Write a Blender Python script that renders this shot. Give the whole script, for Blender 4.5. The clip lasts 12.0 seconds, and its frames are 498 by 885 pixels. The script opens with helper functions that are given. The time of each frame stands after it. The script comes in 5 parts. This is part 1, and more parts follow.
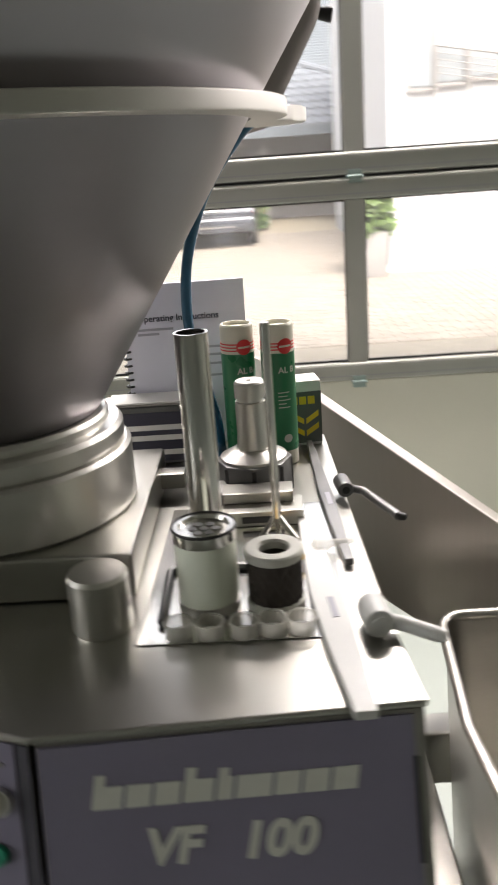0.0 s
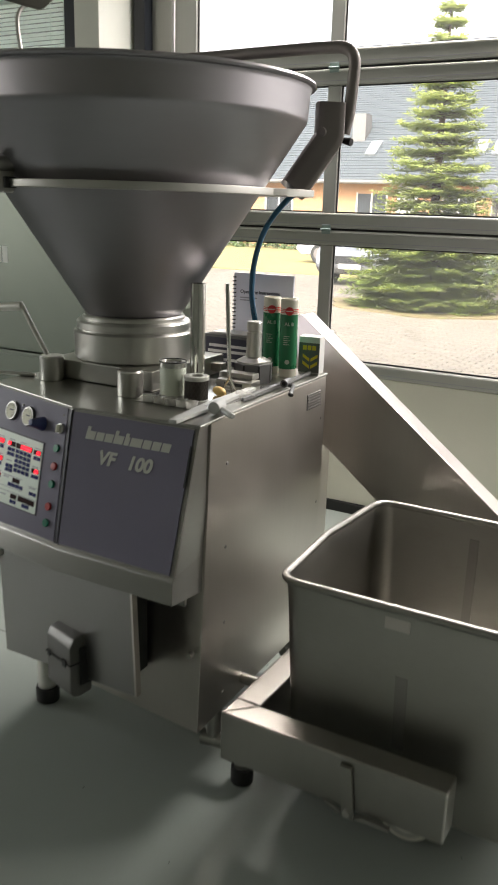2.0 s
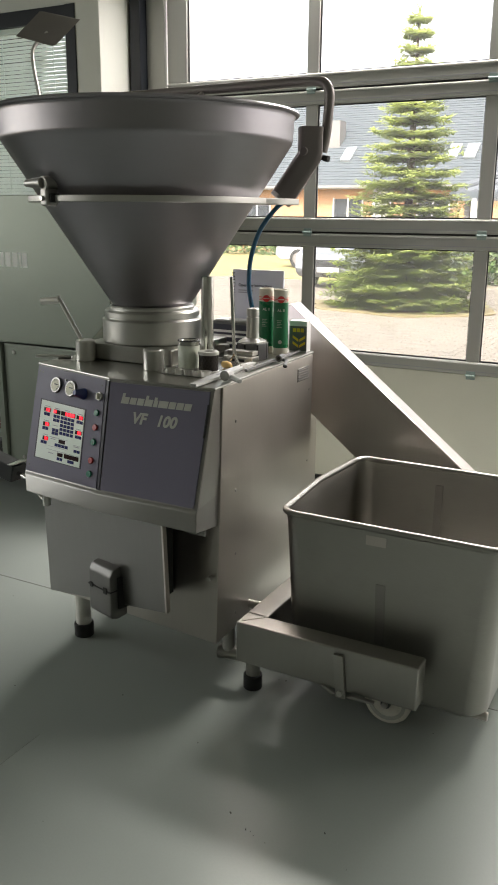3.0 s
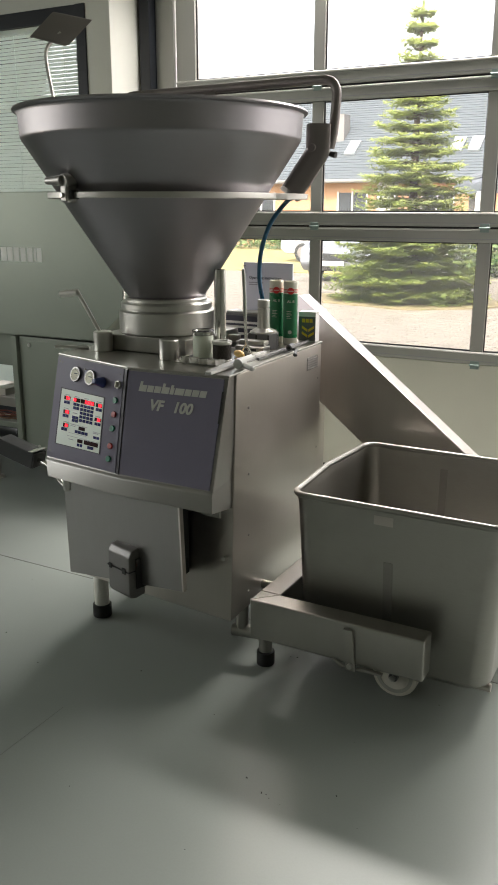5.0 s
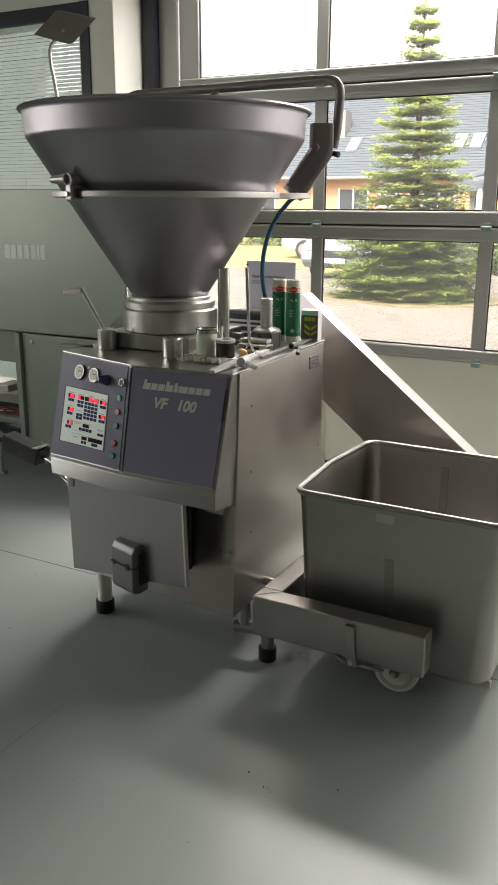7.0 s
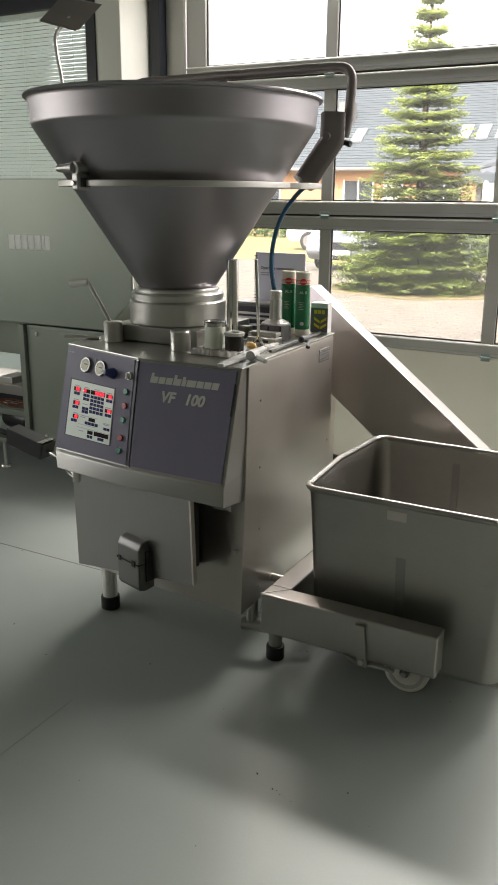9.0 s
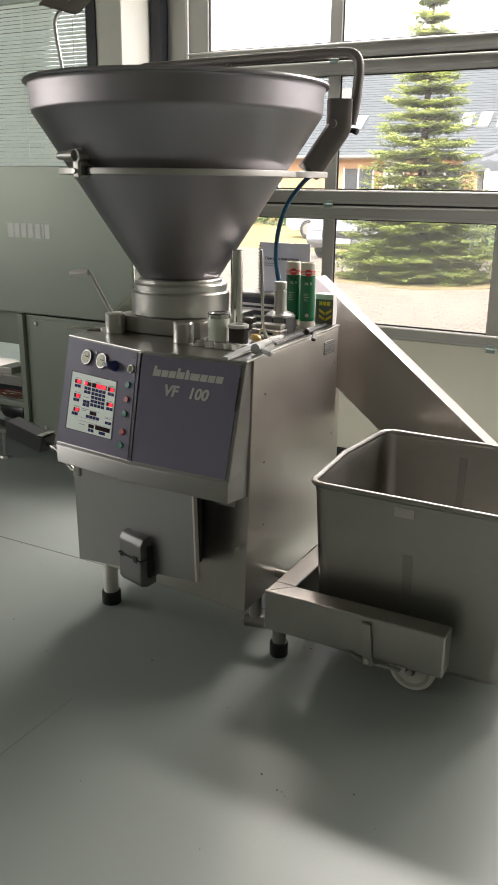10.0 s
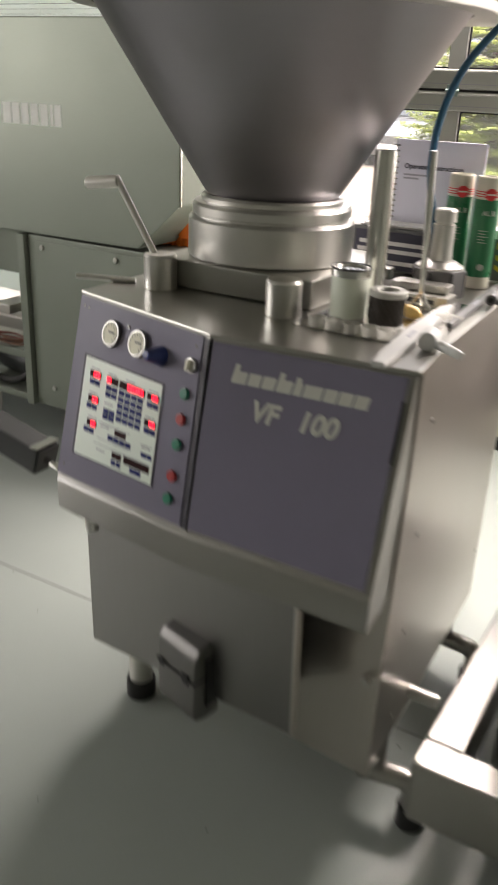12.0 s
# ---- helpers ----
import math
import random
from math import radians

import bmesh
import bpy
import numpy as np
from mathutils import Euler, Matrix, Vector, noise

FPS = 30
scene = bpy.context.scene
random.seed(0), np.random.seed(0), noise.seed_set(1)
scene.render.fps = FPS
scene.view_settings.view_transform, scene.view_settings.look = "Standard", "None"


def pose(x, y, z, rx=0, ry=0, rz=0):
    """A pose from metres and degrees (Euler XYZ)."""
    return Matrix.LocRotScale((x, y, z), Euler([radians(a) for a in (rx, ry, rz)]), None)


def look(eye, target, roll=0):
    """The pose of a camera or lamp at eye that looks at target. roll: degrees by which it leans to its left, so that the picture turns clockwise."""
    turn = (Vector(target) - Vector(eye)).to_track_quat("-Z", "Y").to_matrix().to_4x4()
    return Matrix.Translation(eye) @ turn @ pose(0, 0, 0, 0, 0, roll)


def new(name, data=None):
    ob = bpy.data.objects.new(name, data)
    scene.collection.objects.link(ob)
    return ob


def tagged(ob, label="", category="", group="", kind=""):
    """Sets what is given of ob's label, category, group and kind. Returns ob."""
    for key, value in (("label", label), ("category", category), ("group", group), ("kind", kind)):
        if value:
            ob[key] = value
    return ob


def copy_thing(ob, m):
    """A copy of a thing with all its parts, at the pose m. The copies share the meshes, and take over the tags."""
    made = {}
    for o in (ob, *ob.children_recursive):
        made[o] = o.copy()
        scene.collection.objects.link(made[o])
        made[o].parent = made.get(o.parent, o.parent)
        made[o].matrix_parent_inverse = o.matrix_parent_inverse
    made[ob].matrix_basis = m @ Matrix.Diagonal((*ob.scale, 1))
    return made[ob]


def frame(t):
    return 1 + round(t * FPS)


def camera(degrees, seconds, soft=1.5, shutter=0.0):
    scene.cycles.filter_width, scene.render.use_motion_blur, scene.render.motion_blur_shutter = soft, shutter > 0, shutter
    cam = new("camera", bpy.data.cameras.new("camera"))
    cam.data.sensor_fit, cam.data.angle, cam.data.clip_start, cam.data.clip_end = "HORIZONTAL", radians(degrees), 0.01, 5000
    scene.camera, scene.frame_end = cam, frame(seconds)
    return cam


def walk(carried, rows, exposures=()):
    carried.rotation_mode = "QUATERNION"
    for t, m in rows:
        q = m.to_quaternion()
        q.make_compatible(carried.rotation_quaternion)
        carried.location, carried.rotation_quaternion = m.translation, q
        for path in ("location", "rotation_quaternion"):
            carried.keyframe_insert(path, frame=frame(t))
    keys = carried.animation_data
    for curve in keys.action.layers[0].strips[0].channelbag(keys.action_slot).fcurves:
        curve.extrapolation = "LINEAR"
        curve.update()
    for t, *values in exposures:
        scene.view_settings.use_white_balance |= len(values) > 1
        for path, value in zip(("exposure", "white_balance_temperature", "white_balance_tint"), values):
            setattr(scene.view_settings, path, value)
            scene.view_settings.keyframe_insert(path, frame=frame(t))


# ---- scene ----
cam = camera(33.3, 12.0, soft=1.8, shutter=0.5)
PATH = [
    (0, (0.419, 0.293, 1.546), (0.365, 2.185, 0.898), -4.0),
    (0.2, (0.546, 0.251, 1.539), (0.329, 2.142, 0.924), -1.5),
    (0.5, (0.749, 0.151, 1.556), (0.3, 2.01, 0.969), 1.8),
    (0.7, (0.871, 0.056, 1.553), (0.302, 1.888, 0.987), 2.0),
    (1, (1.03, -0.122, 1.549), (0.379, 1.685, 0.994), 2.1),
    (1.5, (1.313, -0.399, 1.541), (0.516, 1.357, 1.009), 2.4),
    (2, (1.571, -0.642, 1.556), (0.63, 1.037, 1.012), 1.7),
    (2.5, (1.689, -0.957, 1.541), (0.766, 0.738, 1.017), 0.3),
    (3, (1.769, -1.127, 1.554), (0.861, 0.575, 1.026), 0.5),
    (3.5, (1.797, -1.191, 1.547), (0.871, 0.505, 1.03), 0.8),
    (5.5, (1.805, -1.25, 1.558), (0.892, 0.442, 1.008), -0.1),
    (6, (1.794, -1.259, 1.559), (0.887, 0.435, 1.003), 0.0),
    (6.5, (1.798, -1.263, 1.561), (0.888, 0.431, 1.013), 0.1),
    (7, (1.806, -1.266, 1.565), (0.89, 0.425, 1.017), 0.3),
    (9, (1.764, -1.23, 1.561), (0.844, 0.454, 0.994), 0.5),
    (9.5, (1.744, -1.212, 1.564), (0.829, 0.471, 0.987), 0.8),
    (10, (1.722, -1.193, 1.565), (0.81, 0.485, 0.972), 0.7),
    (10.5, (1.703, -1.183, 1.554), (0.792, 0.489, 0.941), 0.7),
    (11, (1.617, -1.056, 1.529), (0.713, 0.59, 0.842), 1.0),
    (11.5, (1.361, -0.673, 1.505), (0.446, 0.927, 0.728), 3.1),
    (11.8, (1.112, -0.401, 1.464), (0.185, 1.181, 0.668), 3.8),
    (12, (0.933, -0.244, 1.458), (0.021, 1.349, 0.665), 2.5),
]
EXPOSURES = [(0, 2.89, 6700, 19), (0.5, 2.73, 6750, 17), (2.0, 2.66, 6650, 15), (8.5, 2.64, 6650, 16), (10.0, 2.74, 6700, 18), (10.5, 2.76, 6700, 19), (11.0, 2.83, 6750, 21), (11.5, 3.06, 6850, 23), (12, 3.22, 6900, 22)]
walk(cam, [(t, look(eye, target, roll)) for t, eye, target, roll in PATH], EXPOSURES)

# ---- daylight: bright overcast sky, soft sun from behind the building ----
SUN_UP, SUN_FROM = 46.0, 172.0
world = bpy.data.worlds.new("overcast_sky")
scene.world = world
world.use_nodes = True
wn = world.node_tree.nodes
sky = wn.new("ShaderNodeTexSky")
sky.sky_type, sky.sun_disc = "NISHITA", False
sky.sun_elevation, sky.sun_rotation = radians(SUN_UP), radians(SUN_FROM)
sky.air_density, sky.dust_density, sky.ozone_density = 1.0, 4.0, 0.6
wn["Background"].inputs["Strength"].default_value = 0.15
veil = wn.new("ShaderNodeHueSaturation")
veil.inputs["Saturation"].default_value = 0.22
world.node_tree.links.new(sky.outputs[0], veil.inputs["Color"])
world.node_tree.links.new(veil.outputs[0], wn["Background"].inputs["Color"])
sun = new("sun", bpy.data.lights.new("sun", "SUN"))
sun.data.energy, sun.data.angle, sun.data.color = 1.1, radians(14), (1.0, 0.96, 0.9)
sun_dir = Vector((math.sin(radians(SUN_FROM)) * math.cos(radians(SUN_UP)), math.cos(radians(SUN_FROM)) * math.cos(radians(SUN_UP)), math.sin(radians(SUN_UP))))
sun.matrix_world = look(sun_dir * 30, (0, 0, 0))

# the sky's light at the head of the glazed door
glow = new("window_light", bpy.data.lights.new("window_light", "AREA"))
glow.data.shape, glow.data.size, glow.data.size_y = "RECTANGLE", 3.3, 0.32
glow.data.spread = radians(108)
glow.data.energy, glow.data.color = 20, (1.0, 0.985, 0.93)
glow.matrix_world = look((0.60, 3.215, 2.95), (0.55, 1.75, 0.0))
# the sky's light in the tall panes at the door's east end
east_glow = new("east_pane_light", bpy.data.lights.new("east_pane_light", "AREA"))
east_glow.data.shape, east_glow.data.size, east_glow.data.size_y = "RECTANGLE", 2.3, 2.3
east_glow.data.energy, east_glow.data.color = 11, (1.0, 0.985, 0.93)
east_glow.matrix_world = look((3.0, 3.22, 2.1), (2.0, 0.5, 1.2))
# added fill lamp in a made-up west window, out of view
west_fill = new("west_fill_light", bpy.data.lights.new("west_fill_light", "AREA"))
west_fill.data.shape, west_fill.data.size, west_fill.data.size_y = "RECTANGLE", 4.2, 1.8
west_fill.data.energy, west_fill.data.color = 8, (0.95, 1.0, 0.93)
west_fill.matrix_world = look((-4.55, -0.9, 1.9), (0.0, -0.6, 0.6))

# ---- materials ----
def mat(name, col, rough=0.5, metal=0.0, var=0.12, scale=6.0, fine=90.0, bump=0.05, stretch=(1, 1, 1), rvar=0.08, coat=0.0, wear=0.0, wear_col=(0.1, 0.1, 0.1), per_object=0.0, per_island=0.0, aniso=0.0):
    m = bpy.data.materials.new(name)
    m.use_nodes = True
    n, l = m.node_tree.nodes, m.node_tree.links
    p = n["Principled BSDF"]
    tc, mp = n.new("ShaderNodeTexCoord"), n.new("ShaderNodeMapping")
    mp.inputs["Scale"].default_value = stretch
    l.new(tc.outputs["Object"], mp.inputs["Vector"])
    big, small = n.new("ShaderNodeTexNoise"), n.new("ShaderNodeTexNoise")
    big.inputs["Scale"].default_value, big.inputs["Detail"].default_value = scale, 5
    small.inputs["Scale"].default_value, small.inputs["Detail"].default_value = fine, 3
    l.new(tc.outputs["Object"], big.inputs["Vector"])
    l.new(mp.outputs["Vector"], small.inputs["Vector"])
    mix = n.new("ShaderNodeMix")
    mix.data_type = "RGBA"
    mix.inputs[6].default_value = (*[c * (1 - 1.6 * var) for c in col], 1)
    mix.inputs[7].default_value = (*[min(0.95, c * (1 + 1.6 * var)) for c in col], 1)
    add = n.new("ShaderNodeMath")
    add.operation = "MULTIPLY_ADD"
    add.inputs[1].default_value = 0.4
    l.new(small.outputs["Fac"], add.inputs[0])
    l.new(big.outputs["Fac"], add.inputs[2])
    sub = n.new("ShaderNodeMapRange")
    sub.inputs["From Min"].default_value, sub.inputs["From Max"].default_value = 0.15, 1.25
    l.new(add.outputs[0], sub.inputs["Value"])
    l.new(sub.outputs[0], mix.inputs["Factor"])
    out = mix.outputs[2]
    if wear:
        spots = n.new("ShaderNodeTexNoise")
        spots.inputs["Scale"].default_value, spots.inputs["Detail"].default_value = scale * 2.3, 8
        l.new(tc.outputs["Object"], spots.inputs["Vector"])
        edge = n.new("ShaderNodeMapRange")
        edge.inputs["From Min"].default_value, edge.inputs["From Max"].default_value = 0.56, 0.72
        edge.inputs["To Max"].default_value = wear
        l.new(spots.outputs["Fac"], edge.inputs["Value"])
        worn = n.new("ShaderNodeMix")
        worn.data_type = "RGBA"
        worn.inputs[7].default_value = (*wear_col, 1)
        l.new(edge.outputs[0], worn.inputs["Factor"])
        l.new(out, worn.inputs[6])
        out = worn.outputs[2]
    if per_object or per_island:
        hsv, rnd = n.new("ShaderNodeHueSaturation"), n.new("ShaderNodeMapRange")
        src = n.new("ShaderNodeObjectInfo").outputs["Random"] if per_object else n.new("ShaderNodeNewGeometry").outputs["Random Per Island"]
        k = per_object or per_island
        rnd.inputs["To Min"].default_value, rnd.inputs["To Max"].default_value = 1 - k, 1 + k
        l.new(src, rnd.inputs["Value"])
        l.new(rnd.outputs[0], hsv.inputs["Value"])
        l.new(out, hsv.inputs["Color"])
        out = hsv.outputs[0]
    l.new(out, p.inputs["Base Color"])
    rr = n.new("ShaderNodeMapRange")
    rr.clamp = False
    rr.inputs["From Min"].default_value, rr.inputs["From Max"].default_value = 0.2, 0.8
    rr.inputs["To Min"].default_value, rr.inputs["To Max"].default_value = max(0.06, rough - rvar), min(0.94, rough + rvar)
    l.new(big.outputs["Fac"], rr.inputs["Value"])
    l.new(rr.outputs[0], p.inputs["Roughness"])
    p.inputs["Metallic"].default_value, p.inputs["Coat Weight"].default_value = metal, coat
    if aniso:
        tg = n.new("ShaderNodeTangent")
        tg.direction_type, tg.axis = "RADIAL", "Z"
        p.inputs["Anisotropic"].default_value = aniso
        l.new(tg.outputs[0], p.inputs["Tangent"])
    if bump:
        b = n.new("ShaderNodeBump")
        b.inputs["Strength"].default_value, b.inputs["Distance"].default_value = bump, 0.002
        l.new(small.outputs["Fac"], b.inputs["Height"])
        l.new(b.outputs[0], p.inputs["Normal"])
    return m


def glowing(name, col, strength):
    m = mat(name, col, 0.4, bump=0)
    p = m.node_tree.nodes["Principled BSDF"]
    p.inputs["Emission Color"].default_value, p.inputs["Emission Strength"].default_value = (*col, 1), strength
    return m


def clear(name, tint=(1, 1, 1), gloss=0.02, haze=0.0):
    m = bpy.data.materials.new(name)
    m.use_nodes = True
    n, l = m.node_tree.nodes, m.node_tree.links
    n.remove(n["Principled BSDF"])
    t, g, mx, f = n.new("ShaderNodeBsdfTransparent"), n.new("ShaderNodeBsdfGlossy"), n.new("ShaderNodeMixShader"), n.new("ShaderNodeFresnel")
    t.inputs["Color"].default_value, g.inputs["Roughness"].default_value = (*tint, 1), gloss
    l.new(f.outputs[0], mx.inputs[0])
    l.new(t.outputs[0], mx.inputs[1])
    l.new(g.outputs[0], mx.inputs[2])
    out = mx.outputs[0]
    # translucent film puts the haze over the outside view into the glass
    if haze:
        film, dm = n.new("ShaderNodeBsdfTranslucent"), n.new("ShaderNodeMixShader")
        film.inputs["Color"].default_value, dm.inputs[0].default_value = (0.86, 0.86, 0.82, 1), haze
        l.new(out, dm.inputs[1])
        l.new(film.outputs[0], dm.inputs[2])
        out = dm.outputs[0]
    l.new(out, n["Material Output"].inputs["Surface"])
    return m


STEEL = mat("brushed_steel", (0.56, 0.52, 0.485), 0.33, 1.0, 0.05, 5, 40, 0, (3, 3, 0.12), 0.05)
STEEL_H = mat("brushed_steel_across", (0.38, 0.375, 0.345), 0.30, 1.0, 0.025, 2.5, 60, 0, (6, 0.3, 0.3), 0.03)
SPUN = mat("spun_steel", (0.325, 0.31, 0.33), 0.37, 1.0, 0.04, 3, 30, 0, (0.3, 0.3, 2), 0.04, aniso=0.7)
TURNED = mat("turned_steel", (0.56, 0.55, 0.52), 0.32, 1.0, 0.02, 4, 40, 0, (0.5, 0.5, 1), 0.05)
POLISHED = mat("polished_steel", (0.60, 0.59, 0.56), 0.16, 1.0, 0.04, 10, 80, 0, (1, 1, 0.2), 0.04)
BIN_STEEL = mat("worn_steel", (0.38, 0.37, 0.34), 0.36, 1.0, 0.08, 4, 40, 0, (1, 1, 8), 0.07, wear=0.25, wear_col=(0.3, 0.29, 0.26))
DARK_CAST = mat("dark_cast_steel", (0.20, 0.18, 0.17), 0.5, 0.6, 0.08, 6, 200, 0)
BLASTED = mat("matt_steel", (0.36, 0.35, 0.335), 0.46, 1.0, 0.06, 6, 200, 0)
SATIN = mat("satin_steel", (0.70, 0.68, 0.64), 0.42, 1.0, 0.03, 6, 60, 0)
PLUG = mat("dark_cast_box", (0.18, 0.176, 0.168), 0.46, 1.0, 0.05, 8, 120, 0)
GAUGE_RIM = mat("gauge_rim", (0.24, 0.235, 0.22), 0.34, 1.0, 0.03, 8, 60, 0)
RING_STEEL = mat("ring_steel", (0.50, 0.49, 0.465), 0.5, 1.0, 0.03, 4, 40, 0)
LIP = mat("console_steel", (0.315, 0.308, 0.29), 0.36, 1.0, 0.045, 5, 40, 0, (0.12, 3, 3), 0.05)
COVER = mat("ground_steel", (0.255, 0.248, 0.24), 0.36, 1.0, 0.05, 4, 40, 0, (3, 3, 0.12), 0.04)
LIFT_STEEL = mat("lift_steel", (0.36, 0.35, 0.325), 0.33, 1.0, 0.06, 4, 40, 0, (1, 1, 0.3), 0.05, wear=0.2, wear_col=(0.29, 0.28, 0.26))
SEAM_BAND = mat("dull_seam_and_reflection", (0.31, 0.302, 0.278), 0.44, 1.0, 0.08, 6, 40, 0, (1, 1, 4))
# panel violet darkened, as the shade in the keypad recess and panel gap
RECESS_SHADE = mat("recess_shade_violet", (0.05, 0.047, 0.065), 0.5, bump=0)
PANEL = mat("grey_violet_lacquer", (0.18, 0.168, 0.228), 0.48, 0.0, 0.05, 5, 160, 0.02)
WHITE_TXT = mat("pale_print", (0.50, 0.51, 0.46), 0.5, bump=0)
FLOOR_M = mat("grey_resin_floor", (0.262, 0.290, 0.268), 0.36, 0.0, 0.07, 1.3, 160, 0.03, rvar=0.04)
FLOOR_M.node_tree.nodes["Principled BSDF"].inputs["Specular IOR Level"].default_value = 0.32
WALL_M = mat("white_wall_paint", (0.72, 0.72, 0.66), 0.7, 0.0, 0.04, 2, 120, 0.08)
# unseen walls only: toned grey-green to hold down bounced light
FAR_WALL = mat("low_bounce_wall_paint", (0.36, 0.375, 0.325), 0.7, 0.0, 0.05, 2, 120, 0.08)
CEIL_M = mat("ceiling_paint", (0.42, 0.43, 0.39), 0.8, 0.0, 0.04, 2, 80, 0.05)
CREAM = mat("cream_panel", (0.66, 0.64, 0.55), 0.45, 0.0, 0.04, 3, 140, 0.04)
ALU = mat("anodised_aluminium", (0.40, 0.40, 0.37), 0.42, 0.55, 0.06, 4, 120, 0.03, (8, 0.5, 0.5))
HINGE = mat("zinc_hinge", (0.26, 0.33, 0.31), 0.45, 0.6, 0.06, 6, 100, 0.02)
DARKFRAME = mat("anthracite_frame", (0.02, 0.023, 0.03), 0.4, 0.0, 0.1, 4, 100, 0.02)
BLACK = mat("black_rubber_and_shade", (0.012, 0.012, 0.012), 0.6, 0.0, 0.2, 20, 200, 0.08)
BLACK_GL = mat("black_plastic", (0.010, 0.012, 0.012), 0.38, 0.0, 0.1, 20, 200, 0.02)
def translucent(m, col, share):
    n, l = m.node_tree.nodes, m.node_tree.links
    t, mx = n.new("ShaderNodeBsdfTranslucent"), n.new("ShaderNodeMixShader")
    t.inputs["Color"].default_value, mx.inputs[0].default_value = (*col, 1), share
    l.new(n["Principled BSDF"].outputs[0], mx.inputs[1])
    l.new(t.outputs[0], mx.inputs[2])
    l.new(mx.outputs[0], n["Material Output"].inputs["Surface"])
    return m


BLIND = mat("white_blind", (0.78, 0.82, 0.79), 0.32, 0.0, 0.04, 8, 60, 0.02)
translucent(BLIND, (0.90, 0.95, 0.91), 0.75)
HOUSING = mat("grey_green_steel", (0.245, 0.27, 0.23), 0.42, 0.6, 0.05, 3, 70, 0, (0.6, 0.6, 10), 0.05)
WHITE_PL = mat("white_plastic", (0.46, 0.465, 0.45), 0.4, 0.0, 0.05, 12, 120, 0.02, wear=0.2, wear_col=(0.55, 0.53, 0.47))
WHEEL_M = mat("polyamide", (0.62, 0.60, 0.53), 0.45, 0.0, 0.08, 14, 120, 0.03, wear=0.3, wear_col=(0.35, 0.33, 0.28))
PAPER = mat("white_paper", (0.60, 0.60, 0.68), 0.6, 0.0, 0.03, 6, 100, 0.01)
INK = mat("dark_ink", (0.05, 0.05, 0.07), 0.6, bump=0)
GREY_INK = mat("grey_ink", (0.3, 0.3, 0.34), 0.6, bump=0)
BLUE_HOSE = mat("blue_hose", (0.012, 0.09, 0.17), 0.3, 0.0, 0.1, 12, 120, 0.02, coat=0.3)
BLUE = mat("blue_plastic", (0.015, 0.03, 0.14), 0.35, 0.0, 0.1, 20, 120, 0.02)
KEY_BLUE = mat("key_blue", (0.006, 0.014, 0.12), 0.6, bump=0)
GREEN_LBL = mat("green_label", (0.008, 0.16, 0.06), 0.3, 0.0, 0.06, 20, 100, 0.0, coat=0.3)
RED_LBL = mat("red_print", (0.62, 0.03, 0.03), 0.4, bump=0)
IVORY = mat("ivory_plastic", (0.66, 0.64, 0.54), 0.4, 0.0, 0.05, 14, 100, 0.02)
FILTER_W = mat("filter_paper_cover", (0.66, 0.70, 0.60), 0.55, 0.0, 0.05, 14, 140, 0.04)
FILTER_D = mat("dark_filter_mesh", (0.026, 0.019, 0.013), 0.6, 0.0, 0.2, 14, 140, 0.1)
FILTER_G = mat("filter_rim", (0.42, 0.42, 0.38), 0.5, 0.1, 0.08, 14, 140, 0.04)
YELLOW = mat("yellow_print", (0.70, 0.48, 0.02), 0.4, bump=0)
AMBER = mat("amber_plastic", (0.62, 0.40, 0.12), 0.35, 0.0, 0.1, 30, 120, 0.02)
CARTON = mat("white_carton", (0.62, 0.62, 0.60), 0.5, 0.0, 0.05, 10, 100, 0.02)
CARTON_G = mat("dark_carton", (0.10, 0.105, 0.10), 0.45, 0.0, 0.08, 10, 100, 0.02)
COPPER = mat("brown_cable", (0.16, 0.075, 0.035), 0.5, 0.0, 0.2, 20, 100, 0.05)
BARK_RED = mat("red_brown_cable", (0.17, 0.035, 0.025), 0.5, 0.0, 0.2, 20, 100, 0.05)
ORANGE = mat("orange_rubber", (0.75, 0.16, 0.01), 0.55, 0.0, 0.15, 20, 100, 0.1)
SCREEN = mat("keypad_foil", (0.70, 0.78, 0.70), 0.35, 0.0, 0.03, 6, 80, 0.01)
RED_LED = glowing("red_led", (0.85, 0.004, 0.012), 0.75)
for m in (PANEL, KEY_BLUE, INK, RED_LED):
    m.node_tree.nodes["Principled BSDF"].inputs["Specular IOR Level"].default_value = 0.22
DISPLAY = mat("dark_display", (0.022, 0.003, 0.004), 0.6, bump=0)
DISPLAY.node_tree.nodes["Principled BSDF"].inputs["Specular IOR Level"].default_value = 0.08
BTN_G = mat("green_button", (0.0, 0.17, 0.10), 0.35, bump=0)
BTN_R = mat("red_button", (0.35, 0.02, 0.02), 0.35, bump=0)
DIAL = mat("dial_face", (0.56, 0.54, 0.37), 0.4, bump=0)
GLASS = clear("hazed_window_glass", (0.97, 0.985, 0.97), haze=0.05)
CLEAR_PL = translucent(mat("milky_plastic", (0.62, 0.61, 0.56), 0.2, 0.0, 0.05, 30, 120, 0), (0.8, 0.79, 0.74), 0.4)
nt = CLEAR_PL.node_tree
thin, blend = nt.nodes.new("ShaderNodeBsdfTransparent"), nt.nodes.new("ShaderNodeMixShader")
blend.inputs[0].default_value = 0.62
nt.links.new(nt.nodes["Mix Shader"].outputs[0], blend.inputs[1])
nt.links.new(thin.outputs[0], blend.inputs[2])
nt.links.new(blend.outputs[0], nt.nodes["Material Output"].inputs["Surface"])
GRAPHITE = mat("grey_scraper", (0.13, 0.13, 0.13), 0.35, 0.3, 0.1, 14, 120, 0.03)


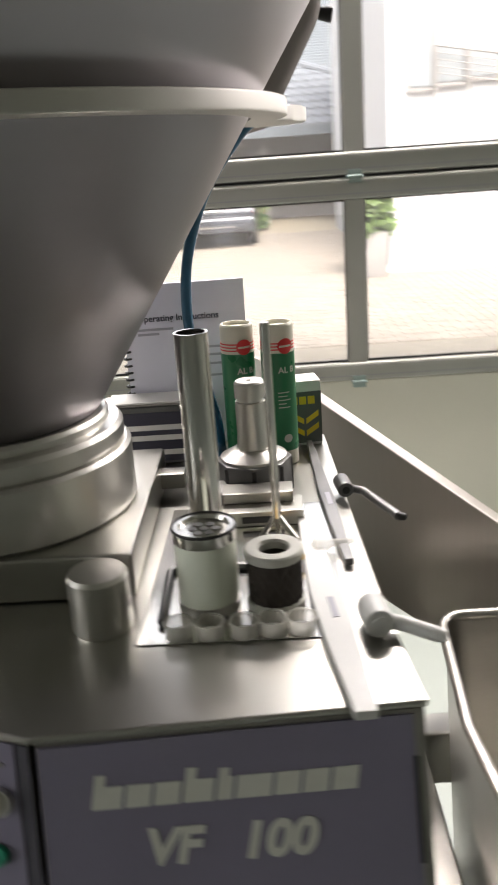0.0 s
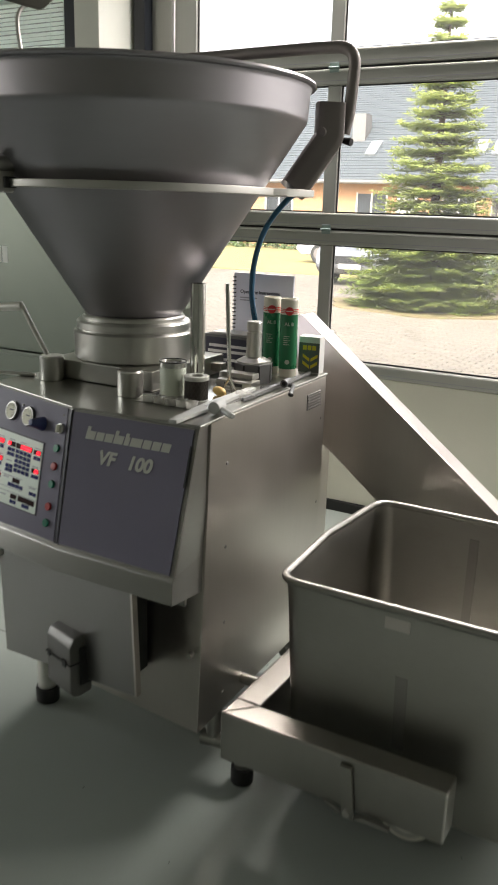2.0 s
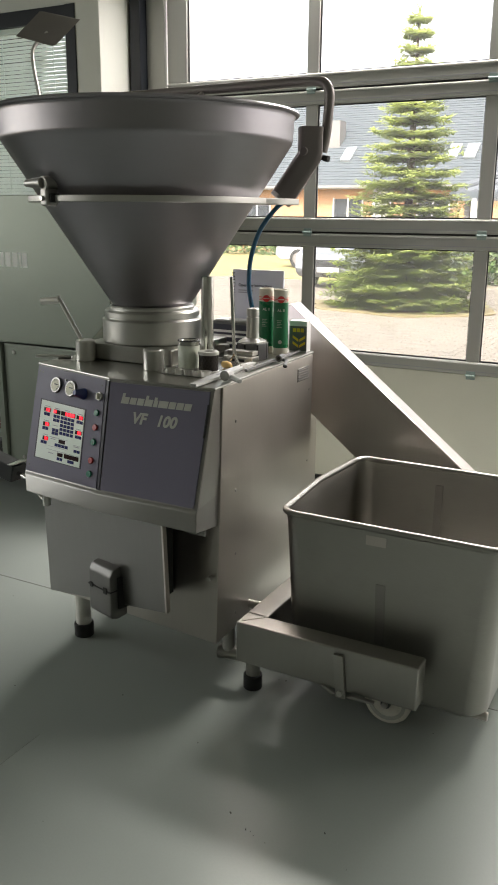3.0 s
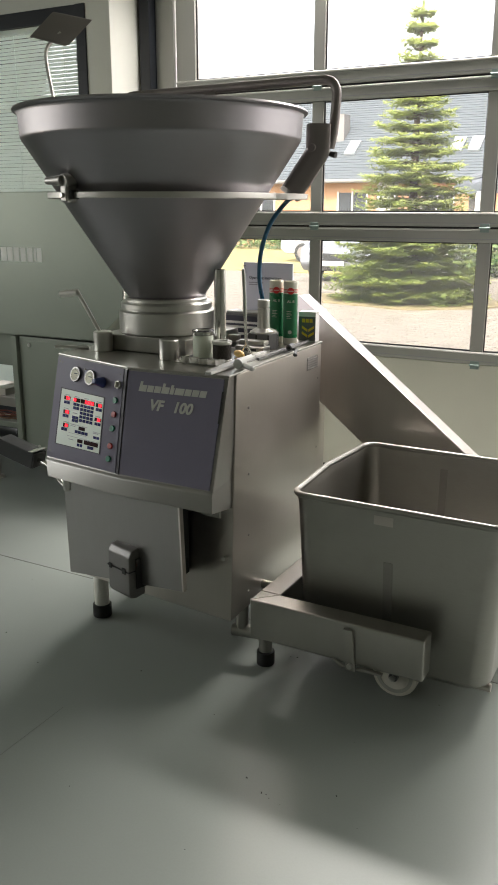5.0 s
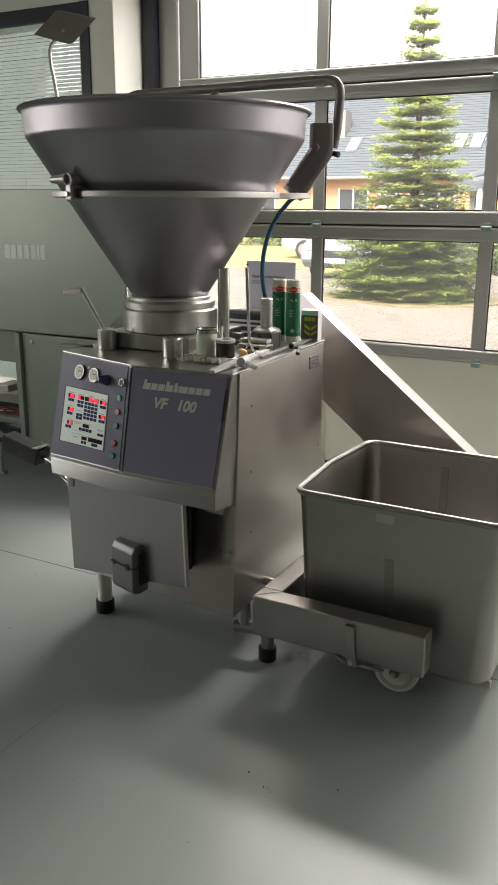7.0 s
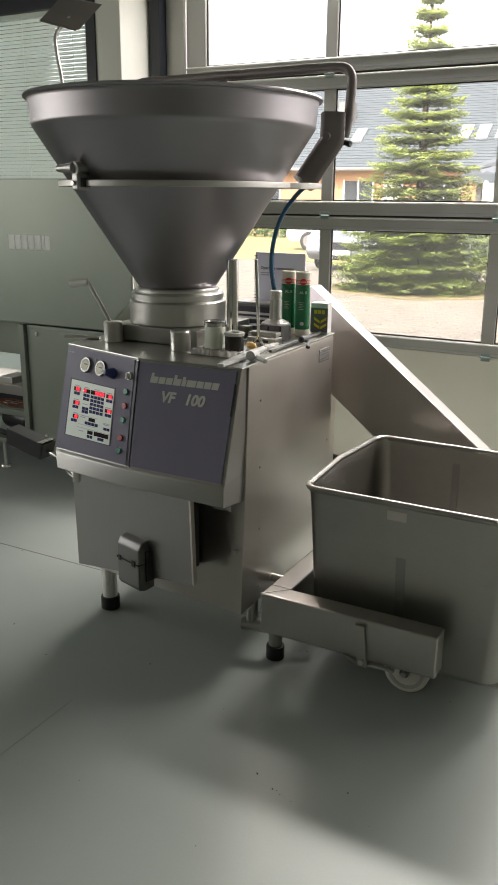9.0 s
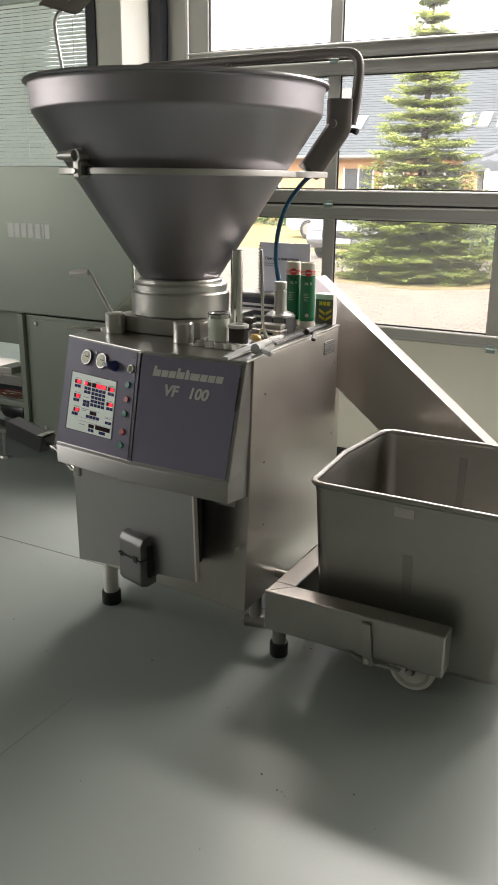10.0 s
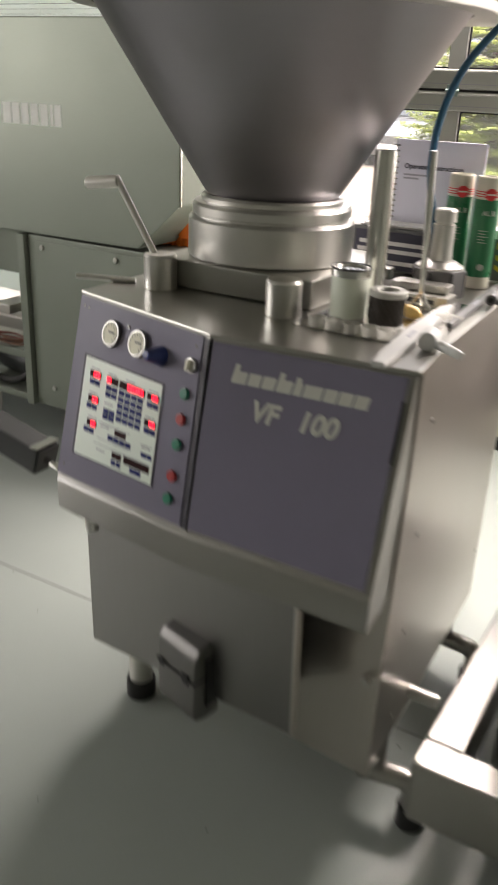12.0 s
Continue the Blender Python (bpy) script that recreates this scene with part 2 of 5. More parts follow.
# ---- mesh helpers ----
def box(lo, hi, bevel=0.0, seg=2, bm=None, turn=None):
    """A box from its two corners; turn: a matrix laid on it afterwards."""
    own = bm or bmesh.new()
    c = [(a + b) / 2 for a, b in zip(lo, hi)]
    m = Matrix.Translation(c) @ Matrix.Diagonal((*[abs(b - a) for a, b in zip(lo, hi)], 1))
    made = bmesh.ops.create_cube(own, size=1, matrix=(turn or Matrix()) @ m)
    if bevel:
        edges = list({e for v in made["verts"] for e in v.link_edges})
        bmesh.ops.bevel(own, geom=edges, offset=bevel, segments=seg, profile=0.5, affect="EDGES")
    return own


def cyl(a, b, r, r2=None, seg=24, bevel=0.0, bm=None):
    """A closed cylinder or cone from point a to point b."""
    own = bm or bmesh.new()
    a, b = Vector(a), Vector(b)
    m = Matrix.Translation((a + b) / 2) @ (b - a).to_track_quat("Z", "Y").to_matrix().to_4x4()
    made = bmesh.ops.create_cone(own, cap_ends=True, segments=seg, radius1=r, radius2=r if r2 is None else r2, depth=(b - a).length, matrix=m)
    if bevel:
        faces = {f for v in made["verts"] for f in v.link_faces if len(f.verts) > 4}
        edges = list({e for f in faces for e in f.edges})
        bmesh.ops.bevel(own, geom=edges, offset=bevel, segments=2, profile=0.5, affect="EDGES")
    return own


def lathe(profile, at, seg=64, bm=None, loop=False):
    """Turns a profile of (radius, height) round the upright axis through at."""
    own = bm or bmesh.new()
    x, y, z = at
    rings = []
    for r, h in profile:
        rings.append([own.verts.new((x + r * math.cos(2 * math.pi * k / seg), y + r * math.sin(2 * math.pi * k / seg), z + h)) for k in range(seg)])
    pairs = list(zip(rings, rings[1:])) + ([(rings[-1], rings[0])] if loop else [])
    for lo, hi in pairs:
        for k in range(seg):
            own.faces.new((lo[k], lo[(k + 1) % seg], hi[(k + 1) % seg], hi[k]))
    if not loop:
        own.faces.new(rings[0][::-1]), own.faces.new(rings[-1])
    bmesh.ops.recalc_face_normals(own, faces=own.faces)
    return own


def smooth_path(points, steps=6):
    pts = [Vector(p) for p in points]
    out = []
    for i in range(len(pts) - 1):
        p0, p1, p2, p3 = pts[max(i - 1, 0)], pts[i], pts[i + 1], pts[min(i + 2, len(pts) - 1)]
        for k in range(steps):
            t = k / steps
            out.append(0.5 * ((2 * p1) + (p2 - p0) * t + (2 * p0 - 5 * p1 + 4 * p2 - p3) * t * t + (3 * p1 - p0 - 3 * p2 + p3) * t ** 3))
    return out + [pts[-1]]


def rounded(points, radius, steps=6):
    """A polyline with its inner corners turned into arcs."""
    pts = [Vector(p) for p in points]
    out = [pts[0]]
    for a, b, c in zip(pts, pts[1:], pts[2:]):
        r = min(radius, (a - b).length * 0.49, (c - b).length * 0.49)
        p, q = b + (a - b).normalized() * r, b + (c - b).normalized() * r
        out += [p * (1 - t) ** 2 + b * 2 * t * (1 - t) + q * t * t for t in [k / steps for k in range(steps + 1)]]
    return out + [pts[-1]]


def tube(points, r, seg=14, bm=None, closed=False, square=2.0, first_up=None):
    """A bar along points: round, or with flat sides and round corners where square is above two."""
    own = bm or bmesh.new()
    pts = [Vector(p) for p in points]
    n = len(pts)
    ways = [(pts[(i + 1) % n] - pts[i - 1]) if closed else (pts[min(i + 1, n - 1)] - pts[max(i - 1, 0)]) for i in range(n)]
    ways = [w.normalized() for w in ways]
    up = Vector(first_up) if first_up else ways[0].orthogonal().normalized()
    turns = [2 * math.pi * k / seg for k in range(seg)]
    section = [(math.cos(a) / k, math.sin(a) / k) for a in turns for k in [(abs(math.cos(a)) ** square + abs(math.sin(a)) ** square) ** (1 / square)]]
    rings = []
    for p, w in zip(pts, ways):
        up = (up - w * up.dot(w)).normalized()
        side = w.cross(up)
        rings.append([own.verts.new(p + r * (c * up + d * side)) for c, d in section])
    for lo, hi in list(zip(rings, rings[1:])) + ([(rings[-1], rings[0])] if closed else []):
        for k in range(seg):
            own.faces.new((lo[k], lo[(k + 1) % seg], hi[(k + 1) % seg], hi[k]))
    if not closed:
        own.faces.new(rings[0][::-1]), own.faces.new(rings[-1])
    bmesh.ops.recalc_face_normals(own, faces=own.faces)
    return own


def prism(outline, a, b, axis="y", bevel=0.0, bm=None):
    """An outline extruded along an axis from a to b: (x, z) for y, (y, z) for x, (x, y) for z."""
    own = bm or bmesh.new()

    def spot(p, d):
        return {"x": (d, p[0], p[1]), "y": (p[0], d, p[1]), "z": (p[0], p[1], d)}[axis]

    lo, hi = [own.verts.new(spot(p, a)) for p in outline], [own.verts.new(spot(p, b)) for p in outline]
    n = len(outline)
    faces = [own.faces.new(lo), own.faces.new(hi[::-1])] + [own.faces.new((lo[k], hi[k], hi[(k + 1) % n], lo[(k + 1) % n])) for k in range(n)]
    bmesh.ops.recalc_face_normals(own, faces=faces)
    if bevel:
        bmesh.ops.bevel(own, geom=list({e for f in faces for e in f.edges}), offset=bevel, segments=2, profile=0.5, affect="EDGES")
    return own


def hexa(corners, bevel=0.0, bm=None):
    """A solid of six faces from eight corners: four below (in order), four above."""
    own = bm or bmesh.new()
    v = [own.verts.new(c) for c in corners]
    faces = [own.faces.new([v[i] for i in f]) for f in ((0, 3, 2, 1), (4, 5, 6, 7), (0, 1, 5, 4), (1, 2, 6, 5), (2, 3, 7, 6), (3, 0, 4, 7))]
    bmesh.ops.recalc_face_normals(own, faces=faces)
    if bevel:
        bmesh.ops.bevel(own, geom=list({e for f in faces for e in f.edges}), offset=bevel, segments=2, profile=0.5, affect="EDGES")
    return own


def mesh_of(name, bm, material, flat=False):
    me = bpy.data.meshes.new(name)
    bm.to_mesh(me)
    bm.free()
    me.materials.append(material)
    if not flat:
        me.polygons.foreach_set("use_smooth", [True] * len(me.polygons))
        me.set_sharp_from_angle(angle=radians(32))
    return me


def thing(name, at, label, category, group="", kind=""):
    """An empty at a thing's base, to which its parts are hung."""
    ob = new(name)
    ob.location = at
    ob.empty_display_size = 0.05
    return tagged(ob, label, category, group, kind)


def part(name, bm, material, parent, label="", flat=False):
    """One mesh under a thing or a part; its corners are given in the world."""
    ob = new(name, mesh_of(name, bm, material, flat))
    ob.parent = parent
    if not flat:
        ob.modifiers.new("weighted", "WEIGHTED_NORMAL").keep_sharp = True
    if parent.data is None:
        ob.matrix_parent_inverse = Matrix.Translation(-parent.location)
    return tagged(ob, label)


def solid(name, bm, material, label="", category="", group="", kind="", flat=False):
    """A thing of one mesh."""
    return tagged(new(name, mesh_of(name, bm, material, flat)), label, category, group, kind)


def lettering(text, m, size, depth=0.0006, slant=0.0, bold=0.0, bm=None):
    """Raised letters of the built-in font, in the plane of the matrix m, from its origin along its x."""
    cu = bpy.data.curves.new("letters", "FONT")
    cu.body, cu.size, cu.extrude, cu.shear, cu.offset = text, size, depth, slant, bold
    ob = bpy.data.objects.new("letters", cu)
    me = bpy.data.meshes.new_from_object(ob)
    own = bm or bmesh.new()
    got = bmesh.new()
    got.from_mesh(me)
    got.transform(m)
    got.to_mesh(me)
    got.free()
    own.from_mesh(me)
    bpy.data.objects.remove(ob)
    bpy.data.meshes.remove(me)
    return own


# ---- the room ----
X0, X1, Y0, YW, TOP = -4.6, 4.6, -5.2, 3.27, 3.7
floor = solid("floor", box((X0, Y0, -0.2), (X1, YW + 0.3, 0.0)), FLOOR_M, "smooth grey resin floor with dull reflections", "floor", kind="structure", flat=True)
ceiling = solid("ceiling", box((X0, Y0, TOP), (X1, YW + 0.3, TOP + 0.2)), CEIL_M, "plain pale ceiling", "ceiling", kind="structure", flat=True)
JOINT = mat("floor_joint", (0.13, 0.135, 0.125), 0.7, bump=0)
for lo, hi in (((X0, 1.3645, 0.0), (X1, 1.3685, 0.0012)), ((0.1499, Y0, 0.0), (0.1505, 0.55, 0.0005))):
    solid("floor_joint", box(lo, hi), JOINT, "thin dark joint in the resin floor", "floor joint", kind="structure", flat=True)


def wall(name, pieces, label, paint=None):
    bm = bmesh.new()
    for lo, hi in pieces:
        box(lo, hi, bm=bm)
    return solid(name, bm, paint or WALL_M, label, "wall", kind="structure", flat=True)


# window wall: sectional door in one opening, a blind window in the other
DL, DR = -1.25, 4.3
WL, WR, WB, WT = -3.3, -1.80, 0.06, 2.78
wall("wall_north", [((X0, YW, 0), (WL, YW + 0.3, TOP)), ((WL, YW, 0), (WR, YW + 0.3, WB)), ((WL, YW, WT), (WR, YW + 0.3, TOP)),
                    ((WR, YW, 0), (DL, YW + 0.3, TOP)), ((DL, YW, 3.03), (DR, YW + 0.3, TOP)), ((DR, YW, 0), (X1, YW + 0.3, TOP))], "white painted wall with large glazed openings")
solid("column", box((-1.51, 2.92, 0), (-1.35, YW, TOP), 0.006), WALL_M, "white square column beside the glazed door", "column", kind="structure")
wall("wall_west", [((X0 - 0.3, Y0, 0), (X0, -3.05, TOP)), ((X0 - 0.3, 1.25, 0), (X0, YW + 0.3, TOP)), ((X0 - 0.3, -3.05, 0), (X0, 1.25, 0.95)), ((X0 - 0.3, -3.05, 2.85), (X0, 1.25, TOP))], "plain unseen side wall, toned grey-green against bounced light", FAR_WALL)
wall("wall_east", [((X1, Y0, 0), (X1 + 0.3, YW + 0.3, TOP))], "plain unseen side wall, toned grey-green against bounced light", FAR_WALL)
wall("wall_south", [((X0, Y0 - 0.3, 0), (X1, Y0, TOP))], "plain unseen rear wall, toned grey-green against bounced light", FAR_WALL)

# sectional door of aluminium frames and glass over a solid foot panel
MULL = [-0.21 + 0.965 * k for k in range(5)]
RAILS = [(0.745, 0.812), (1.385, 1.457), (1.466, 1.540), (2.125, 2.198), (2.207, 2.285), (2.868, 2.941), (2.950, 3.025)]
PANES = [(0.812, 1.385), (1.540, 2.125), (2.285, 2.868)]
door = thing("door_1", (1.5, YW, 0), "large sectional door of aluminium frames with clear glass", "door", kind="structure")
part("foot_panel", box((DL + 0.12, YW + 0.0, 0.058), (DR, YW + 0.045, 0.742), 0.004), CREAM, door, "cream lower panel")
part("rubber_seal", box((DL + 0.12, YW - 0.012, 0.0), (DR, YW + 0.035, 0.056), 0.003), BLACK, door, "black rubber floor seal")
for lo, hi in RAILS:
    rail = part("rail", box((DL + 0.12, YW - 0.012, lo), (DR, YW + 0.045, hi), 0.008, 3), ALU, door)
    part("rail_groove", box((DL + 0.12, YW - 0.0128, lo + 0.018), (DR, YW - 0.0118, lo + 0.0205)), GREY_INK, rail)
    part("rail_lip", box((DL + 0.12, YW - 0.0165, hi - 0.016), (DR, YW - 0.0125, hi - 0.007), 0.0015), ALU, rail)
part("gasket", box((DL + 0.12, YW, 1.457), (DR, YW + 0.03, 1.466)), BLACK, door)
part("gasket", box((DL + 0.12, YW, 2.198), (DR, YW + 0.03, 2.207)), BLACK, door)
for zl, zh in PANES:
    part("end_stile", box((DL + 0.12, YW - 0.006, zl), (DL + 0.25, YW + 0.04, zh), 0.004), ALU, door)
    for x in MULL:
        part("mullion", box((x - 0.034, YW - 0.004, zl), (x + 0.034, YW + 0.04, zh), 0.005), ALU, door)
    edges = [DL + 0.25] + [v for x in MULL for v in (x - 0.034, x + 0.034)] + [DR]
    for a, b in zip(edges[::2], edges[1::2]):
        part("glazing_bead", box((a, YW + 0.012, zl), (b, YW + 0.02, zl + 0.007)), BLACK, door)
        part("glazing_bead", box((a, YW + 0.012, zh - 0.006), (b, YW + 0.02, zh)), BLACK, door)
        for u, v in ((a, a + 0.005), (b - 0.005, b)):
            part("glazing_bead", box((u, YW + 0.012, zl + 0.007), (v, YW + 0.02, zh - 0.006)), BLACK, door)
        pane = part("pane", box((a, YW + 0.021, zl), (b, YW + 0.027, zh)), GLASS, door, flat=True)
        pane.visible_shadow = False
for z in (1.461, 2.202, 0.742):
    for x in MULL:
        hinge = part("hinge", box((x - 0.024, YW - 0.018, z - 0.022), (x + 0.024, YW - 0.0125, z + 0.022), 0.002), HINGE, door)
        part("hinge_pin", cyl((x - 0.028, YW - 0.02, z), (x + 0.028, YW - 0.02, z), 0.005, seg=10), HINGE, hinge)
track = thing("door_track", (-1.29, YW, 0), "dark upright guide track beside the sectional door", "door track", kind="structure")
part("channel", box((-1.335, YW - 0.09, 0), (-1.262, YW, 3.68), 0.006), DARKFRAME, track)
part("angle_plate", box((-1.258, YW - 0.03, 0), (-1.135, YW - 0.004, 3.68), 0.004), ALU, track)

# blind window
win = thing("window_1", ((WL + WR) / 2, YW + 0.1, WB), "tall window with a dark frame behind white blinds", "window", kind="structure")
for lo, hi in (((WL, YW + 0.02, WB), (WL + 0.07, YW + 0.1, WT)), ((WR - 0.075, YW - 0.01, WB), (WR, YW + 0.1, WT)), ((WL + 0.07, YW + 0.02, WB), (WR - 0.075, YW + 0.1, WB + 0.07)), ((WL + 0.07, YW + 0.0, WT - 0.09), (WR - 0.075, YW + 0.1, WT))):
    part("window_frame", box(lo, hi, 0.004), DARKFRAME, win)
pane = part("pane", box((WL + 0.07, YW + 0.06, WB + 0.07), (WR - 0.075, YW + 0.066, WT - 0.09)), GLASS, win, flat=True)
pane.visible_shadow = False
blind = thing("venetian_blind", ((WL + WR) / 2, YW + 0.03, WB + 0.1), "white venetian blind with closed tilted slats", "blind")
part("head_rail", box((WL + 0.08, YW + 0.015, 2.655), (WR - 0.085, YW + 0.05, 2.686), 0.003), BLIND, blind)
slat = mesh_of("slat", box((WL + 0.08, -0.0125, -0.0005), (WR - 0.085, 0.0125, 0.0005)), BLIND, True)
for k in range(106):
    ob = new("slat", slat)
    ob.parent, ob.matrix_parent_inverse = blind, Matrix.Translation(-blind.location)
    ob.matrix_basis = pose(0, YW + 0.032, 2.64 - 0.0235 * k, 61 + random.uniform(-3, 3), 0, random.uniform(-0.12, 0.12))
for x in (-2.9, -2.42, -2.0, -1.90):
    part("ladder_cord", tube([(x, YW + 0.018, 2.655), (x, YW + 0.018, 0.16)], 0.0022, 6), BLIND, blind)

# added window in the west wall, unseen, an opening for the fill lamp
side = thing("window_2", (X0 - 0.1, -0.9, 0.95), "wide side window with a dark frame, added out of view", "window", kind="structure")
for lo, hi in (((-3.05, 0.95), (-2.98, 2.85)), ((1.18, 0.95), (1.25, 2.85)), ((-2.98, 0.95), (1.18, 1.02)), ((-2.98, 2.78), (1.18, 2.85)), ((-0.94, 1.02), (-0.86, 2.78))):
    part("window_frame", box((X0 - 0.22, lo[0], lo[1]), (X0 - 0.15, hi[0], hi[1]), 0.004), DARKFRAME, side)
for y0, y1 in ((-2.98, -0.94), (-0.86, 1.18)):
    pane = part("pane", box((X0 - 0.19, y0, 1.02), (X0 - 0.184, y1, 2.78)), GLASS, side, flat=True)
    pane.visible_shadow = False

# crumbs of dirt trodden onto the floor
rnd = random.Random(11)
crumbs = bmesh.new()
near = [(0.839, 0.529), (0.919, 0.493), (0.933, 0.483), (0.905, 0.493), (0.971, 0.474), (0.659, 1.189), (0.684, 1.194), (0.601, 0.749), (1.188, 0.49), (0.607, 2.20)]
for x, y in near + [(rnd.uniform(-0.9, 1.6), rnd.uniform(0.1, 2.8)) for _ in range(40)]:
    r = rnd.uniform(0.001, 0.0034)
    box((-r, -r * 0.5, 0.0), (r, r * 0.5, r * 0.5), bm=crumbs, turn=pose(x, y, 0.0001, 0, 0, rnd.uniform(0, 180)))
tagged(solid("dirt_crumbs", crumbs, BLACK, "scattered dark crumbs of dirt on the resin floor", "dirt", flat=True), kind="stuff")


# ---- vacuum filler ----
filler = thing("filling_machine", (0.17, 1.38, 0), "stainless steel vacuum filling machine with a conical hopper", "machine")
DECK = 1.06
body = part("body", hexa([(-0.190, 1.038, 0.208), (0.538, 0.968, 0.210), (0.513, 1.733, 0.205), (-0.190, 1.735, 0.205), (-0.190, 1.038, 1.051), (0.534, 1.02, 1.051), (0.514, 1.733, 1.051), (-0.190, 1.735, 1.051)], 0.004), STEEL, filler, "brushed stainless housing")
deck = part("deck", prism([(-0.198, 1.022), (0.180, 0.920), (0.550, 0.946), (0.536, 1.12), (0.516, 1.737), (-0.198, 1.738)], 1.0515, DECK, "z", 0.003), STEEL_H, filler, "brushed stainless top plate")
part("tray", prism([(0.262, 1.062), (0.49, 1.060), (0.495, 1.42), (0.27, 1.42)], DECK + 0.0005, DECK + 0.0018, "z", 0.0005), POLISHED, deck, "thin bright steel sheet")

# console: bent front, leaning out towards its foot
LEFT = [Vector(p) for p in ((-0.196, 1.026, 1.051), (0.180, 0.924, 1.051), (0.188, 0.842, 0.712), (-0.158, 0.886, 0.712))]
RIGHT = [Vector(p) for p in ((0.186, 0.924, 1.051), (0.546, 0.948, 1.051), (0.551, 0.836, 0.712), (0.191, 0.842, 0.712))]


def spot(patch, u, v, lift=0.0):
    """A frame on a console panel: x to the right, y up the panel, z out of it. u to the right, v down, 0 to 1."""
    a, b, c, d = patch
    o = a * (1 - u) * (1 - v) + b * u * (1 - v) + c * u * v + d * (1 - u) * v
    x = ((b - a) * (1 - v) + (c - d) * v).normalized()
    y = ((a - d) * (1 - u) + (b - c) * u).normalized()
    z = x.cross(y).normalized()
    y = z.cross(x)
    o = o + z * lift
    return Matrix(((x[0], y[0], z[0], o[0]), (x[1], y[1], z[1], o[1]), (x[2], y[2], z[2], o[2]), (0, 0, 0, 1)))


def sheet(patch, u0, u1, v0, v1, lift, thick, bevel=0.0, bm=None):
    """A flat plate on a console panel between u0, u1 and v0, v1."""
    c = [spot(patch, u, v, h).translation for h in (lift, lift + thick) for u, v in ((u0, v1), (u1, v1), (u1, v0), (u0, v0))]
    return hexa(c, bevel, bm)


def wide_sheet(patch, u0, u1, v0, v1, lift, thick, n=8):
    """A plate that follows a console panel's slight twist."""
    bm = bmesh.new()
    g = [[[bm.verts.new(spot(patch, u0 + (u1 - u0) * i / n, v0 + (v1 - v0) * j / n, h).translation) for i in range(n + 1)] for j in range(n + 1)] for h in (lift, lift + thick)]
    for i in range(n):
        for j in range(n):
            for k in (0, 1):
                q = (g[k][j][i], g[k][j][i + 1], g[k][j + 1][i + 1], g[k][j + 1][i])
                bm.faces.new(q if k == 0 else q[::-1])
    rim = [(0, i) for i in range(n)] + [(j, n) for j in range(n)] + [(n, i) for i in range(n, 0, -1)] + [(j, 0) for j in range(n, 0, -1)]
    for (j0, i0), (j1, i1) in zip(rim, rim[1:] + rim[:1]):
        bm.faces.new((g[0][j0][i0], g[0][j1][i1], g[1][j1][i1], g[1][j0][i0]))
    bmesh.ops.recalc_face_normals(bm, faces=bm.faces)
    return bm


bm = bmesh.new()
levels = [[(-0.196, 1.026, 1.051), (0.180, 0.924, 1.051), (0.546, 0.948, 1.051), (0.522, 1.031, 1.051), (-0.196, 1.036, 1.051)],
          [(-0.158, 0.886, 0.712), (0.188, 0.842, 0.712), (0.551, 0.836, 0.712), (0.523, 1.031, 0.712), (-0.196, 1.036, 0.712)],
          [(-0.157, 0.880, 0.705), (0.188, 0.834, 0.705), (0.553, 0.829, 0.705), (0.523, 1.031, 0.705), (-0.196, 1.036, 0.705)],
          [(-0.140, 0.864, 0.652), (0.188, 0.816, 0.652), (0.553, 0.826, 0.645), (0.523, 1.031, 0.600), (-0.196, 1.036, 0.600)]]
rows = [[bm.verts.new(p) for p in row] for row in levels]
for hi, lo in zip(rows, rows[1:]):
    for k in range(5):
        if hi is rows[0] and k < 2:
            continue
        bm.faces.new((hi[k], hi[(k + 1) % 5], lo[(k + 1) % 5], lo[k]))
bm.faces.new(rows[0]), bm.faces.new(rows[-1][::-1])
bmesh.ops.recalc_face_normals(bm, faces=bm.faces)
bmesh.ops.bevel(bm, geom=[e for e in bm.edges if not all(v.co.y > 1.029 for v in e.verts) and not all(abs(v.co.x - 0.187) < 0.005 for v in e.verts)], offset=0.003, segments=2, profile=0.5, affect="EDGES")
console = part("console", bm, LIP, filler, "bent stainless front")
for patch in (LEFT, RIGHT):
    part("front_sheet", wide_sheet(patch, 0, 1, 0, 1, -0.006, 0.0062), LIP, console)

brand_panel = part("front_panel", wide_sheet(RIGHT, 0.004, 0.968, 0.012, 0.985, 0.0005, 0.0035), PANEL, filler, "grey-violet lacquered front panel with pale lettering")
# maker's name as plain slanted blocks
u = 0.128
for w, up in zip((0.092, 0.078, 0.080, 0.092, 0.052, 0.108, 0.078, 0.080, 0.080), (1, 0, 0, 1, 0.75, 0, 0, 0, 0)):
    w *= 0.905
    base, mid, lean = 0.190, 0.130, 0.014
    bm = bmesh.new()
    spans = [(u, u + w - 0.007, mid, base)] if not up else [(u, u + 0.027, mid - 0.032 * up, base), (u + 0.0271, u + w - 0.007, mid, base)]
    for u0, u1, v0, v1 in spans:
        top = lean * (v1 - v0) / 0.08
        hexa([spot(RIGHT, a + s, v, h).translation for h in (0.004, 0.005) for a, v, s in ((u0, v1, 0), (u1, v1, 0), (u1, v0, top), (u0, v0, top))], 0, bm)
    part("letter_block", bm, WHITE_TXT, brand_panel, flat=True)
    u += w + 0.0025
for text, at in (("VF", 0.253), ("100", 0.496)):
    part("model_lettering", lettering(text, spot(RIGHT, at, 0.349, 0.0045), 0.047, 0.0006, 0.22, 0.0018), WHITE_TXT, brand_panel, "pale italic model letters", flat=True)
